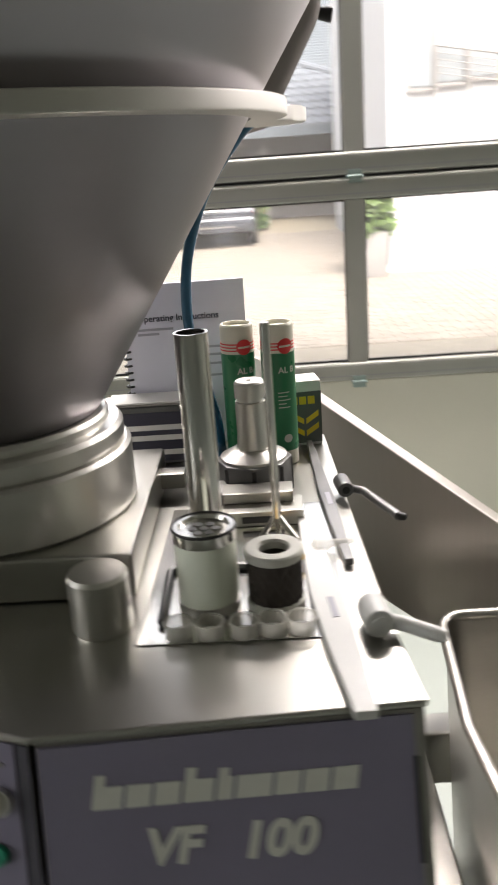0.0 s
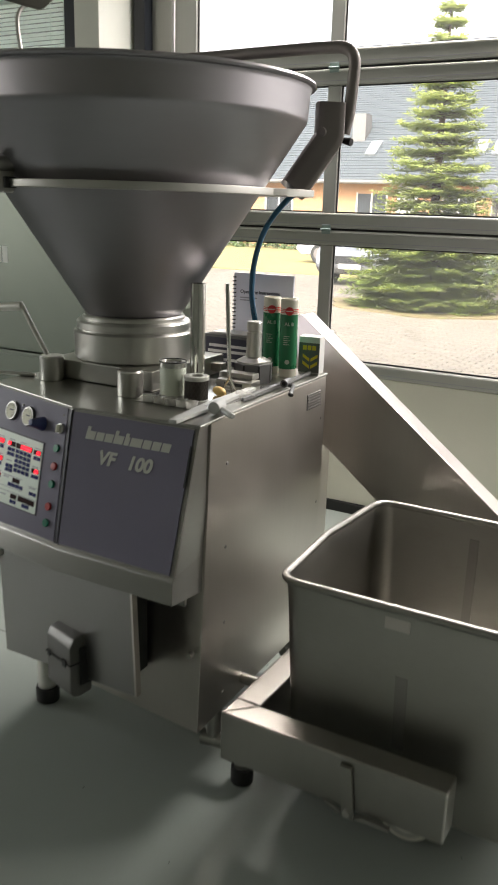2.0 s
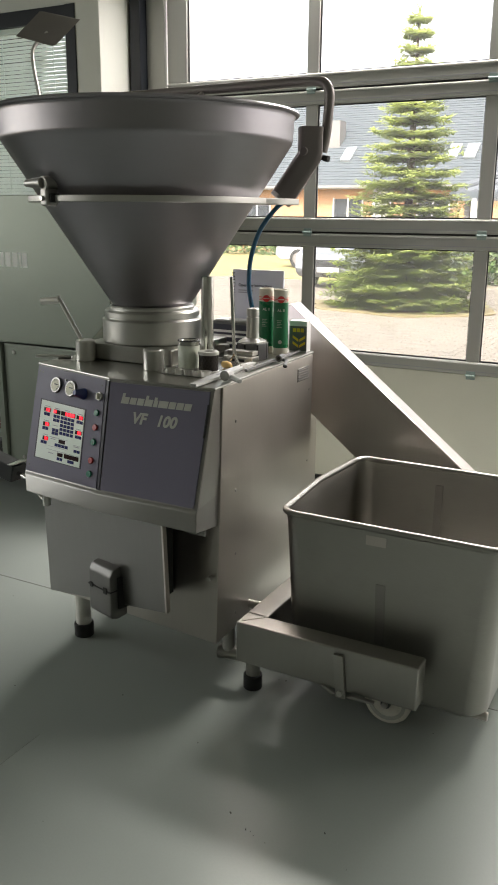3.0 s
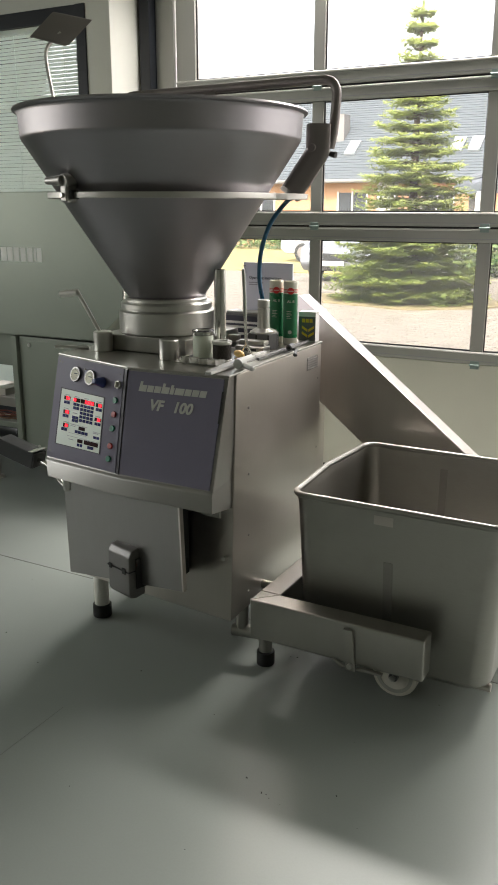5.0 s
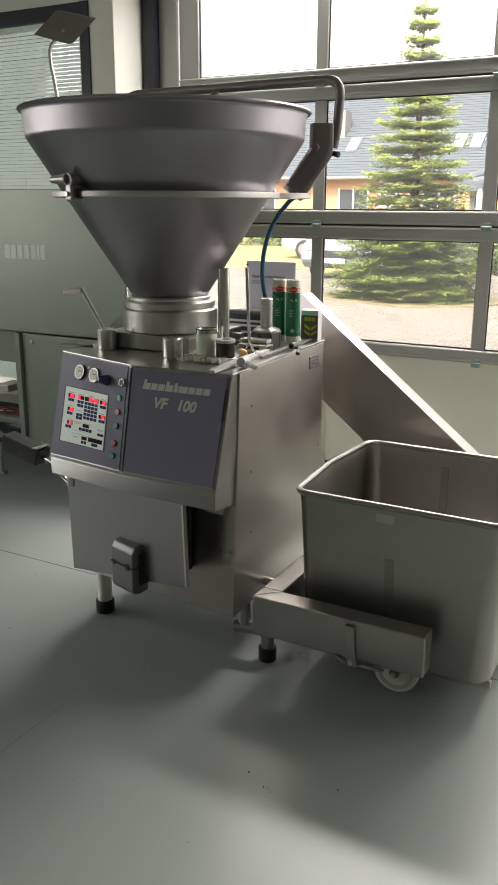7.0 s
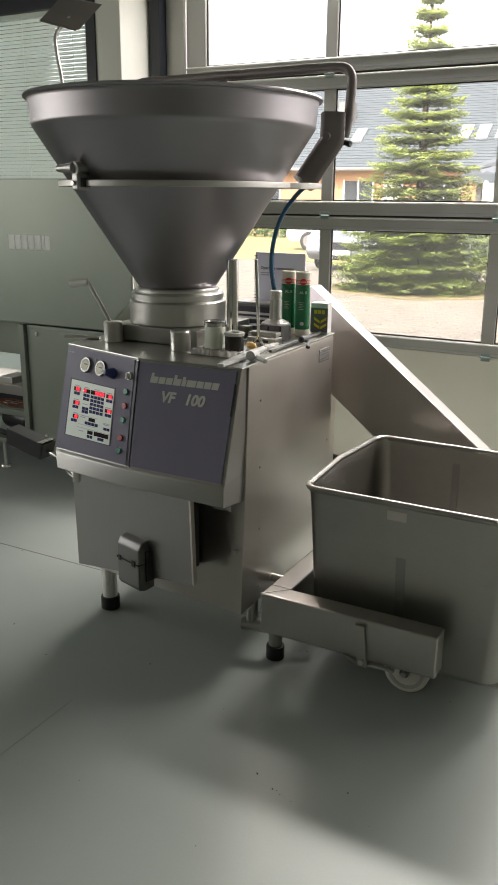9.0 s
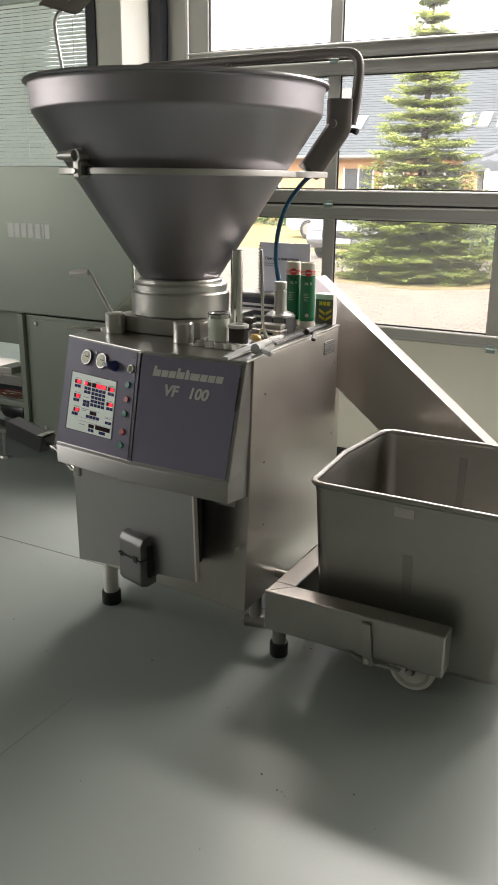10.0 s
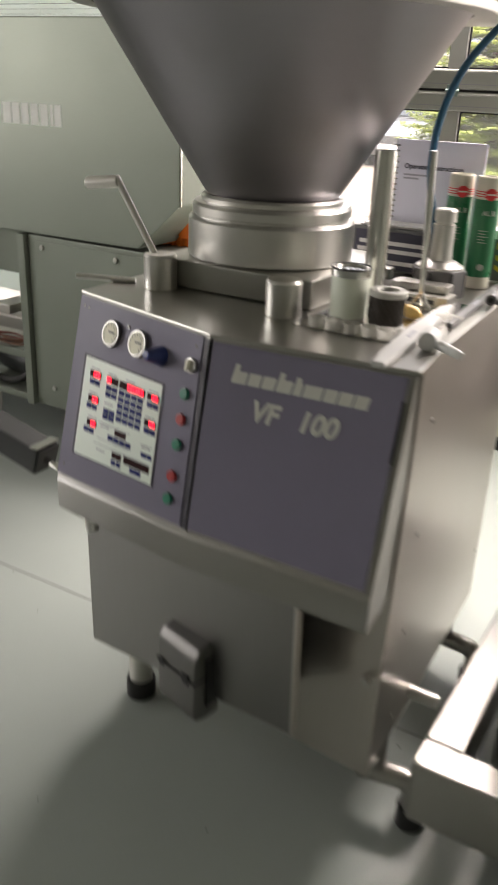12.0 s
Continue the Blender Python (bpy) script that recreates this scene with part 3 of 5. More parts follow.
part("edge_strip", sheet(RIGHT, 0.962, 0.974, 0.12, 0.40, 0.0042, 0.002), BLACK, filler)

control = part("control_panel", wide_sheet(LEFT, 0.004, 0.962, 0.002, 0.985, 0.0005, 0.0035), PANEL, filler, "grey-violet control panel with keypad and gauges")
part("panel_edge", wide_sheet(LEFT, 0.9635, 0.998, 0.006, 0.992, 0.0003, 0.0018), RECESS_SHADE, filler)
part("keypad_recess", wide_sheet(LEFT, 0.105, 0.745, 0.302, 0.848, 0.0037, 0.0018), RECESS_SHADE, control, "dark sheet painted as the recess shade round the keypad")
keypad = part("keypad", wide_sheet(LEFT, 0.124, 0.733, 0.312, 0.841, 0.0042, 0.002), SCREEN, control, "pale membrane keypad with blue keys")


def pads(cells, material, name, lift=0.0064, thick=0.0008):
    for u0, u1, v0, v1 in cells:
        u0, u1, v0, v1 = 0.971 * u0, 0.971 * u1, v0 - 0.014, v1 - 0.014
        ob = new(name, mesh_of(name, sheet(LEFT, u0, u1, v0, v1, lift, thick), material, True))
        ob.parent = control


pads([(0.18, 0.275, 0.388, 0.425), (0.325, 0.42, 0.388, 0.425), (0.432, 0.635, 0.386, 0.426), (0.655, 0.745, 0.39, 0.426), (0.19, 0.28, 0.52, 0.556), (0.655, 0.745, 0.528, 0.562), (0.205, 0.285, 0.648, 0.684), (0.44, 0.53, 0.648, 0.682), (0.44, 0.515, 0.768, 0.802), (0.535, 0.735, 0.764, 0.804)], DISPLAY, "display_window")
for u0, u1, v0, v1 in [(0.215, 0.272, 0.393, 0.420), (0.330, 0.368, 0.393, 0.420), (0.500, 0.630, 0.391, 0.421), (0.695, 0.742, 0.395, 0.422), (0.228, 0.278, 0.525, 0.552), (0.695, 0.742, 0.532, 0.559), (0.240, 0.282, 0.653, 0.680)]:
    n = round((u1 - u0) / 0.021)
    w = (u1 - u0) / n
    pads([(u0 + w * k, u0 + w * (k + 0.74), v0, v1) for k in range(n)], RED_LED, "red_digit", 0.0073)
keys = [(u, u + 0.042, v, v + 0.028) for v in (0.435, 0.47, 0.505, 0.54, 0.575) for u in (0.435, 0.485, 0.535, 0.585)]
keys += [(u, u + 0.042, v, v + 0.028) for v in (0.435, 0.47, 0.56, 0.59) for u in (0.328, 0.376)]
keys += [(u, u + 0.040, v, v + 0.028) for u in (0.185, 0.23) for v in (0.434, 0.564, 0.692)] + [(u, u + 0.040, v, v + 0.028) for u in (0.66, 0.705) for v in (0.436, 0.572)]
keys += [(u, u + 0.042, 0.69, 0.718) for u in (0.39, 0.437, 0.485, 0.533)] + [(0.66, 0.70, 0.705, 0.73), (0.705, 0.742, 0.705, 0.73), (0.44, 0.475, 0.81, 0.838), (0.482, 0.515, 0.81, 0.838), (0.59, 0.675, 0.81, 0.838)]
pads(keys, KEY_BLUE, "key")
pads([(u, u + 0.07, v, v + 0.006) for u, v in ((0.19, 0.372), (0.335, 0.372), (0.48, 0.37), (0.665, 0.374), (0.195, 0.504), (0.33, 0.53), (0.33, 0.64), (0.32, 0.655), (0.31, 0.785), (0.655, 0.675), (0.21, 0.632), (0.66, 0.512))] + [(0.30, 0.56, 0.64, 0.643), (0.30, 0.56, 0.726, 0.729), (0.285, 0.745, 0.757, 0.760), (0.65, 0.745, 0.665, 0.668)], GREY_INK, "print")


def disc(patch, u, v, r, lift, thick, seg=24, bevel=0.0, r2=None):
    m = spot(patch, u, v, lift)
    return cyl(m.translation, m @ Vector((0, 0, thick)), r, r2, seg, bevel)


for u, v in ((0.312, 0.150), (0.525, 0.152)):
    gauge = part("gauge", disc(LEFT, u, v, 0.0265, 0.004, 0.009, 32, 0.002), GAUGE_RIM, control, "round pressure gauge with a steel rim")
    dial = new("dial", mesh_of("dial", disc(LEFT, u, v, 0.0208, 0.0132, 0.0006, 32), DIAL))
    dial.parent = control
    needle = new("needle", mesh_of("needle", sheet(LEFT, u - 0.008, u + 0.040, v - 0.012, v - 0.003, 0.0142, 0.0006), INK))
    needle.parent = control
    marks = bmesh.new()
    for k in range(11):
        a = radians(-40 + 26 * k)
        m = spot(LEFT, u, v, 0.0142) @ Matrix.Rotation(a, 4, "Z")
        box((0.0150, -0.0006, 0), (0.0188, 0.0006, 0.0004), bm=marks, turn=m)
    ticks = new("dial_marks", mesh_of("dial_marks", marks, INK, True))
    ticks.parent = control
m = spot(LEFT, 0.695, 0.172, 0.004)
knob = part("valve_knob", cyl(m.translation, m @ Vector((0, 0, 0.040)), 0.0195, 0.009, 20, 0.003), BLUE, control, "blue fluted valve knob")
part("key_switch", disc(LEFT, 0.915, 0.160, 0.0135, 0.004, 0.008, 20, 0.002), TURNED, control, "key switch with a pale plate")
m = spot(LEFT, 0.915, 0.160, 0.0122)
part("switch_lever", box((-0.003, -0.010, 0), (0.003, 0.010, 0.009), 0.001, turn=m), IVORY, control)
for (u, v), c in zip(((0.893, 0.311), (0.889, 0.444), (0.884, 0.577), (0.876, 0.745), (0.868, 0.868)), (BTN_G, BTN_R, BTN_G, BTN_R, BTN_G)):
    part("push_button", disc(LEFT, u, v, 0.0105, 0.004, 0.007, 20, 0.002), c, control)
for u, v in ((0.045, 0.055), (0.085, 0.060), (0.925, 0.060), (0.05, 0.925)):
    part("panel_screw", disc(LEFT, u, v, 0.0026, 0.004, 0.0012, 10), PLUG, control)
part("indicator", disc(LEFT, 0.43, 0.085, 0.0032, 0.004, 0.0025, 12), PLUG, control)

# lower front: hinged cover, open niche, foot plug
cover = part("front_cover", hexa([(-0.186, 1.003, 0.222), (0.412, 0.866, 0.335), (0.412, 0.876, 0.335), (-0.186, 1.016, 0.222), (-0.166, 0.972, 0.640), (0.412, 0.850, 0.640), (0.412, 0.860, 0.640), (-0.166, 0.982, 0.640)], 0.002), COVER, filler, "smooth stainless front cover standing off the housing")
# black box added as the shade in the open gap behind the cover
part("gap_shade_box", hexa([(-0.16, 1.025, 0.235), (0.365, 0.905, 0.350), (0.365, 0.984, 0.350), (-0.16, 1.032, 0.235), (-0.12, 1.0, 0.639), (0.365, 0.890, 0.639), (0.365, 0.984, 0.639), (-0.16, 1.032, 0.639)]), BLACK, filler, "black box standing for the shade behind the cover")
part("cover_lip", hexa([(0.4125, 0.864, 0.337), (0.420, 0.862, 0.337), (0.420, 0.882, 0.337), (0.4125, 0.884, 0.337), (0.4125, 0.848, 0.636), (0.420, 0.846, 0.636), (0.420, 0.866, 0.636), (0.4125, 0.868, 0.636)]), STEEL, cover)
part("hinge_plate", box((0.455, 0.930, 0.592), (0.520, 0.940, 0.628), 0.002), BLASTED, filler)
TP = pose(0.157, 0.935, 0, 0, 0, -16)
plug_bm = prism([(-0.020, 0.436), (-0.045, 0.430), (-0.058, 0.408), (-0.060, 0.272), (-0.052, 0.258), (-0.03, 0.252), (0.010, 0.258), (0.010, 0.436)], -0.058, 0.060, "x", 0.006)
plug_bm.transform(TP)
plug = part("plug_box", plug_bm, PLUG, filler, "grey cast box with a hinged lid on the front cover")
part("lid_gap", box((-0.059, -0.0612, 0.354), (0.061, 0.0, 0.358), turn=TP), BLACK, plug)
part("lid_notch", box((-0.048, -0.0635, 0.348), (-0.034, -0.0605, 0.366), 0.001, turn=TP), BLACK, plug)
part("lid_notch", box((0.026, -0.0635, 0.346), (0.044, -0.0605, 0.368), 0.001, turn=TP), BLACK, plug)
part("dark_gap", box((0.061, -0.03, 0.29), (0.066, 0.012, 0.40), turn=TP), BLACK, plug)
for y, z in ((1.10, 0.926), (1.10, 0.697), (1.10, 0.478), (1.10, 0.265), (1.70, 0.92), (1.70, 0.64), (1.70, 0.36)):
    sx = 0.538 - 0.0327 * (y - 0.968)
    part("screw", cyl((sx - 0.003, y, z), (sx + 0.0018, y, z), 0.0046, seg=12, bevel=0.0008), BLASTED, filler)
part("screw", cyl((-0.135, 0.985, 0.47), (-0.135, 1.004, 0.47), 0.006, seg=12), TURNED, filler)
part("screw", cyl((0.515, 0.958, 0.438), (0.515, 0.975, 0.438), 0.007, seg=12), TURNED, filler)
vent = part("side_vent", box((0.512, 1.588, 0.966), (0.5205, 1.684, 1.014), 0.001), PLUG, filler, "small louvred vent")
for k in range(5):
    part("louvre", box((0.5190, 1.592, 0.970 + 0.0088 * k), (0.5220, 1.680, 0.9735 + 0.0088 * k), 0.0006), DARK_CAST, vent)
part("side_peg", cyl((0.527, 1.215, 0.248), (0.596, 1.215, 0.248), 0.0155, seg=20, bevel=0.003), TURNED, filler)
part("stub", cyl((-0.085, 0.90, 0.60), (-0.085, 0.90, 0.655), 0.014, seg=16, bevel=0.002), TURNED, filler)


def leg(name, pts, foot, r=0.0225, stub=None, metal=LIFT_STEEL):
    bm = tube(rounded(pts, 0.05), r, 18)
    if stub:
        cyl((*stub, 0.215), (*stub, 0.112), r * 0.9, seg=18, bm=bm)
    ob = part(name, bm, metal, filler, "bent stainless tube leg" if stub else "straight stainless tube leg")
    x, y = foot
    part("rubber_foot", cyl((x, y, 0.0), (x, y, 0.052), r + 0.008, seg=24, bevel=0.004), BLACK, ob, "black rubber foot")


leg("leg", [(0.478, 1.090, 0.112), (0.600, 1.107, 0.116), (0.600, 1.107, 0.05)], (0.600, 1.107), 0.024, (0.512, 1.096))
leg("leg", [(0.448, 1.640, 0.112), (0.573, 1.628, 0.116), (0.573, 1.628, 0.05)], (0.573, 1.628), 0.024, (0.482, 1.636))
leg("leg", [(-0.137, 1.122, 0.23), (-0.137, 1.122, 0.05)], (-0.137, 1.122), 0.029, metal=SATIN)
leg("leg", [(-0.128, 1.655, 0.23), (-0.128, 1.655, 0.05)], (-0.128, 1.655))

# collar and hopper
CX, CY = 0.054, 1.346
part("base_block", box((-0.125, 1.168, DECK + 0.001), (0.248, 1.545, 1.118), 0.005), STEEL_H, filler, "flat stainless block under the hopper")
part("block_tongue", box((0.24, 1.47, DECK + 0.015), (0.285, 1.50, 1.10), 0.003), STEEL_H, filler)
part("collar", lathe([(0.172, 0), (0.176, 0.004), (0.176, 0.078), (0.171, 0.083), (0.163, 0.084), (0.163, 0.088), (0.168, 0.090), (0.168, 0.106), (0.163, 0.112), (0.150, 0.114), (0.150, 0.122), (0.146, 0.127), (0.12, 0.128)], (CX, CY, 1.118), 72), TURNED, filler, "turned stainless collar with grooves")
hopper = part("hopper", lathe([(0.138, 1.246), (0.143, 1.252), (0.150, 1.262), (0.372, 1.606), (0.480, 1.772), (0.486, 1.782), (0.488, 1.792), (0.492, 1.856), (0.497, 1.866), (0.506, 1.868), (0.510, 1.873), (0.507, 1.879), (0.498, 1.879), (0.487, 1.868), (0.482, 1.790), (0.366, 1.606), (0.144, 1.262), (0.134, 1.250)], (CX, CY, 0), 96), SPUN, filler, "large conical stainless hopper")
# carrying ring with its tongue to the swivel arm
ring = bmesh.new()
outer, inner = [], []
tip = math.atan2(1.665 - CY, 0.452 - CX)
for k in range(96):
    a = 2 * math.pi * k / 96
    d = abs((a - tip + math.pi) % (2 * math.pi) - math.pi)
    r = 0.407 + 0.118 * max(0, 1 - (d / 0.42) ** 2)
    outer.append((CX + r * math.cos(a), CY + r * math.sin(a)))
    inner.append((CX + 0.364 * math.cos(a), CY + 0.364 * math.sin(a)))
tops = [[ring.verts.new((*p, z)) for p in line] for line, z in ((outer, 1.588), (outer, 1.608), (inner, 1.608), (inner, 1.588))]
for a, b in zip(tops, tops[1:] + tops[:1]):
    for k in range(96):
        ring.faces.new((a[k], a[(k + 1) % 96], b[(k + 1) % 96], b[k]))
bmesh.ops.recalc_face_normals(ring, faces=ring.faces)
bmesh.ops.bevel(ring, geom=[e for e in ring.edges if abs(e.verts[0].co.z - e.verts[1].co.z) < 1e-4 and len({round(((v.co.x - CX) ** 2 + (v.co.y - CY) ** 2) ** 0.5, 1) for v in e.verts}) == 1 and all(((v.co.x - CX) ** 2 + (v.co.y - CY) ** 2) ** 0.5 > 0.38 for v in e.verts)], offset=0.003, segments=2, profile=0.5, affect="EDGES")
part("carrying_ring", ring, RING_STEEL, filler, "flat bright steel ring round the hopper")
TL = pose(-0.052, 0.952, 0, 0, 0, -14)
latch = part("latch", box((-0.016, -0.022, 1.574), (0.020, 0.022, 1.630), 0.008, 3, turn=TL), BLASTED, filler, "hopper latch with a toggle")
part("latch_head", cyl(TL @ Vector((0.004, 0.03, 1.644)), TL @ Vector((0.004, -0.024, 1.640)), 0.023, seg=20, bevel=0.005), BLASTED, latch)
part("toggle", cyl(TL @ Vector((-0.075, -0.03, 1.642)), TL @ Vector((0.004, -0.022, 1.643)), 0.011, 0.018, 16, 0.004), BLASTED, latch)
part("latch_pin", cyl(TL @ Vector((0.0, -0.030, 1.597)), TL @ Vector((0.0, 0.0, 1.597)), 0.008, seg=14, bevel=0.002), TURNED, latch)
part("latch_shadow_gap", box((0.021, -0.012, 1.585), (0.030, 0.02, 1.612), 0.002, turn=TL), BLACK, latch)

# swivel arm and lifting handle
arm = part("swivel_arm", tube(rounded([(0.400, 1.668, 1.609), (0.406, 1.674, 1.620), (0.484, 1.722, 1.757), (0.484, 1.724, 1.852)], 0.012, 3), 0.042, 32, square=5.0, first_up=(0.52, -0.85, 0.0)), DARK_CAST, filler, "dark cast swivel arm holding the hopper ring")
part("arm_bolt", cyl((0.482, 1.668, 1.770), (0.482, 1.684, 1.770), 0.014, seg=16, bevel=0.002), DARK_CAST, arm)
handle = part("lifting_handle", tube(rounded([(0.520, 1.748, 1.770), (0.533, 1.750, 1.830), (0.545, 1.750, 2.005), (0.420, 1.752, 2.008), (-0.40, 1.78, 2.004), (-0.455, 1.76, 1.97), (-0.470, 1.70, 1.90)], 0.09, 8), 0.0175, 16), DARK_CAST, filler, "bent tube handle above the hopper")
part("handle_strut", tube([(0.025, 1.765, 2.0), (-0.03, 1.70, 1.93), (-0.05, 1.68, 1.885)], 0.010, 12), DARK_CAST, handle)
part("handle_knob", cyl((0.520, 1.735, 1.752), (0.553, 1.730, 1.745), 0.008, 0.012, 14, 0.003), BLACK, handle)
part("air_hose", tube(smooth_path([(0.425, 1.655, 1.600), (0.395, 1.635, 1.575), (0.340, 1.62, 1.498), (0.305, 1.62, 1.402), (0.297, 1.62, 1.305), (0.311, 1.62, 1.222), (0.33, 1.62, 1.14), (0.335, 1.625, DECK)]), 0.0085, 12), BLUE_HOSE, filler, "blue air hose")

# turned knobs and crank on the deck
knob = part("clamp_knob", lathe([(0.033, 0), (0.0345, 0.003), (0.0345, 0.064), (0.031, 0.069), (0, 0.070)], (0.219, 1.109, DECK), 32), TURNED, filler, "turned stainless clamp knob")
knob = part("clamp_knob", lathe([(0.033, 0), (0.0345, 0.003), (0.0345, 0.066), (0.031, 0.071), (0, 0.072)], (-0.088, 1.142, DECK), 32), TURNED, filler, "turned stainless clamp knob with a crank")
part("crank", tube(rounded([(-0.103, 1.142, 1.128), (-0.186, 1.13, 1.268), (-0.190, 1.13, 1.272)], 0.004), 0.0072, 12), SATIN, knob, "thin steel crank")
part("crank_grip", cyl((-0.182, 1.13, 1.264), (-0.257, 1.12, 1.256), 0.0125, seg=16, bevel=0.003), SATIN, knob)
part("side_lever", cyl((-0.275, 1.095, 1.066), (-0.150, 1.14, 1.066), 0.006, seg=12, bevel=0.001), TURNED, filler)


# ---- things on the deck ----
def at_deck(name, x, y, label, category, group=""):
    return thing(name, (x, y, DECK), label, category, group)


Z = DECK + 0.0022
pipe = solid("steel_pipe", lathe([(0.0205, 0), (0.0205, 0.293), (0.0180, 0.293), (0.0180, 0.0)], (0.331, 1.266, Z), 40, loop=True), POLISHED, "polished steel pipe standing upright on the deck", "pipe")
rod = at_deck("forked_rod", 0.420, 1.292, "thin steel rod standing on a forked foot", "rod")
part("shaft", cyl((0.420, 1.292, 1.098), (0.419, 1.272, 1.360), 0.0058, seg=14, bevel=0.001), POLISHED, rod)
bm = bmesh.new()
for dx, dy in ((-0.024, 0.004), (0.026, -0.006), (0.002, 0.012)):
    tube([(0.420, 1.292, 1.104), (0.420 + dx * 0.45, 1.292 + dy * 0.5, 1.086), (0.420 + dx, 1.292 + dy, Z + 0.004)], 0.0038, 8, bm)
part("fork", bm, POLISHED, rod)

white_filter = at_deck("air_filter", 0.338, 1.138, "white cylindrical air filter with steel end caps", "filter")
part("sleeve", lathe([(0.0345, 0.012), (0.0345, 0.089), (0.030, 0.090), (0.030, 0.011)], (0.338, 1.138, Z), 40), FILTER_W, white_filter)
part("foot_cap", lathe([(0.031, 0), (0.0358, 0.002), (0.0358, 0.013), (0.030, 0.014)], (0.338, 1.138, Z), 40), TURNED, white_filter)
part("top_cap", lathe([(0.0358, 0.086), (0.0362, 0.099), (0.034, 0.101), (0.029, 0.101), (0.027, 0.097), (0, 0.096)], (0.338, 1.138, Z), 40), POLISHED, white_filter)
part("seal_ring", lathe([(0.0355, 0.0975), (0.0368, 0.100), (0.0355, 0.1025), (0.0342, 0.1)], (0.338, 1.138, Z), 40, loop=True), BLACK, white_filter, "black seal ring")
bm = bmesh.new()
for k in range(7):
    a = 2 * math.pi * k / 6
    r = 0.0 if k == 6 else 0.013
    cyl((0.338 + r * math.cos(a), 1.138 + r * math.sin(a), Z + 0.0955), (0.338 + r * math.cos(a), 1.138 + r * math.sin(a), Z + 0.0972), 0.0048, seg=12, bm=bm)
part("air_holes", bm, GRAPHITE, white_filter)

dark_filter = at_deck("oil_filter", 0.414, 1.134, "dark perforated filter cartridge with pale end rings", "filter")
part("core", lathe([(0.0300, 0.010), (0.0300, 0.062), (0.018, 0.062), (0.018, 0.010)], (0.414, 1.134, Z), 40, loop=True), FILTER_D, dark_filter)
bm = bmesh.new()
for s in (1, -1):
    for k in range(18):
        pts = [(0.414 + 0.0305 * math.cos(2 * math.pi * (k / 18 + s * t * 0.16)), 1.134 + 0.0305 * math.sin(2 * math.pi * (k / 18 + s * t * 0.16)), Z + 0.010 + 0.052 * t) for t in [j / 7 for j in range(8)]]
        tube(pts, 0.0009, 5, bm)
part("wire_mesh", bm, FILTER_D, dark_filter)
for a, b in ((0.0, 0.011), (0.061, 0.072)):
    part("end_ring", lathe([(0.0325, a), (0.0335, a + 0.002), (0.0335, b - 0.002), (0.0315, b), (0.019, b), (0.017, b - 0.003), (0.017, a)], (0.414, 1.134, Z), 40, loop=True), FILTER_G, dark_filter)

cup = at_deck("plastic_cup", 0.307, 1.076, "small clear plastic cap lying on the steel deck", "cap", "clear caps on the deck")
part("cup_wall", lathe([(0.0135, 0.0), (0.0155, 0.001), (0.0158, 0.016), (0.0142, 0.016), (0.0138, 0.003), (0, 0.003)], (0.307, 1.076, Z), 24), CLEAR_PL, cup)
part("cup_rim", lathe([(0.0155, 0.0150), (0.0168, 0.0155), (0.0168, 0.0180), (0.0145, 0.0180)], (0.307, 1.076, Z), 24, loop=True), CLEAR_PL, cup)
part("cup_step", lathe([(0.0095, 0.0032), (0.0105, 0.0045), (0.0095, 0.0055), (0, 0.0055)], (0.307, 1.076, Z), 20), WHITE_PL, cup)
for x, y in ((0.341, 1.074), (0.378, 1.072), (0.410, 1.074), (0.440, 1.075)):
    copy_thing(cup, pose(x, y, DECK))

solid("hex_key", tube(rounded([(0.286, 1.098, Z + 0.004), (0.284, 1.226, Z + 0.004), (0.388, 1.222, Z + 0.004)], 0.014), 0.0052, 6), BLACK_GL, "bent dark hexagon key lying on the deck", "tool")

nut = at_deck("nozzle_fitting", 0.391, 1.477, "dark hexagonal fitting with a bright steel spigot", "fitting")
bm = cyl((0.391, 1.477, DECK), (0.391, 1.477, 1.118), 0.058, seg=8, bevel=0.003)
part("hex_body", bm, GRAPHITE, nut, "dark steel hexagon body")
for k in range(8):
    a = math.pi / 8 + k * math.pi / 4 + math.pi / 8
    part("slot", box((-0.003, -0.001, 0.004), (0.003, 0.0035, 0.054), turn=pose(0.391, 1.477, DECK, 0, 0, math.degrees(a)) @ pose(0, 0.0545, 0)), BLACK, nut)
part("flange", lathe([(0.050, 1.118), (0.050, 1.122), (0.034, 1.131), (0.026, 1.134)], (0.391, 1.477, 0), 36), TURNED, nut)
part("spigot", lathe([(0.0235, 1.132), (0.0235, 1.148), (0.0225, 1.150), (0.0225, 1.206), (0.019, 1.207), (0.019, 1.211), (0.0225, 1.212), (0.0225, 1.234), (0.020, 1.237), (0.004, 1.237), (0.004, 1.230), (0, 1.230)], (0.391, 1.477, 0), 36), TURNED, nut)

block = at_deck("machined_block", 0.40, 1.36, "bright machined steel block with a slot", "block")
part("slab", box((0.345, 1.345, Z), (0.458, 1.400, 1.084), 0.002), STEEL_H, block)
part("step", box((0.345, 1.375, 1.0843), (0.445, 1.415, 1.100), 0.002), STEEL_H, block)
part("slot", box((0.372, 1.3435, 1.068), (0.43, 1.3455, 1.077)), BLACK, block)
solid("clear_box", box((0.315, 1.405, Z), (0.375, 1.455, 1.092), 0.004), WHITE_PL, "small white plastic box on the deck", "box")


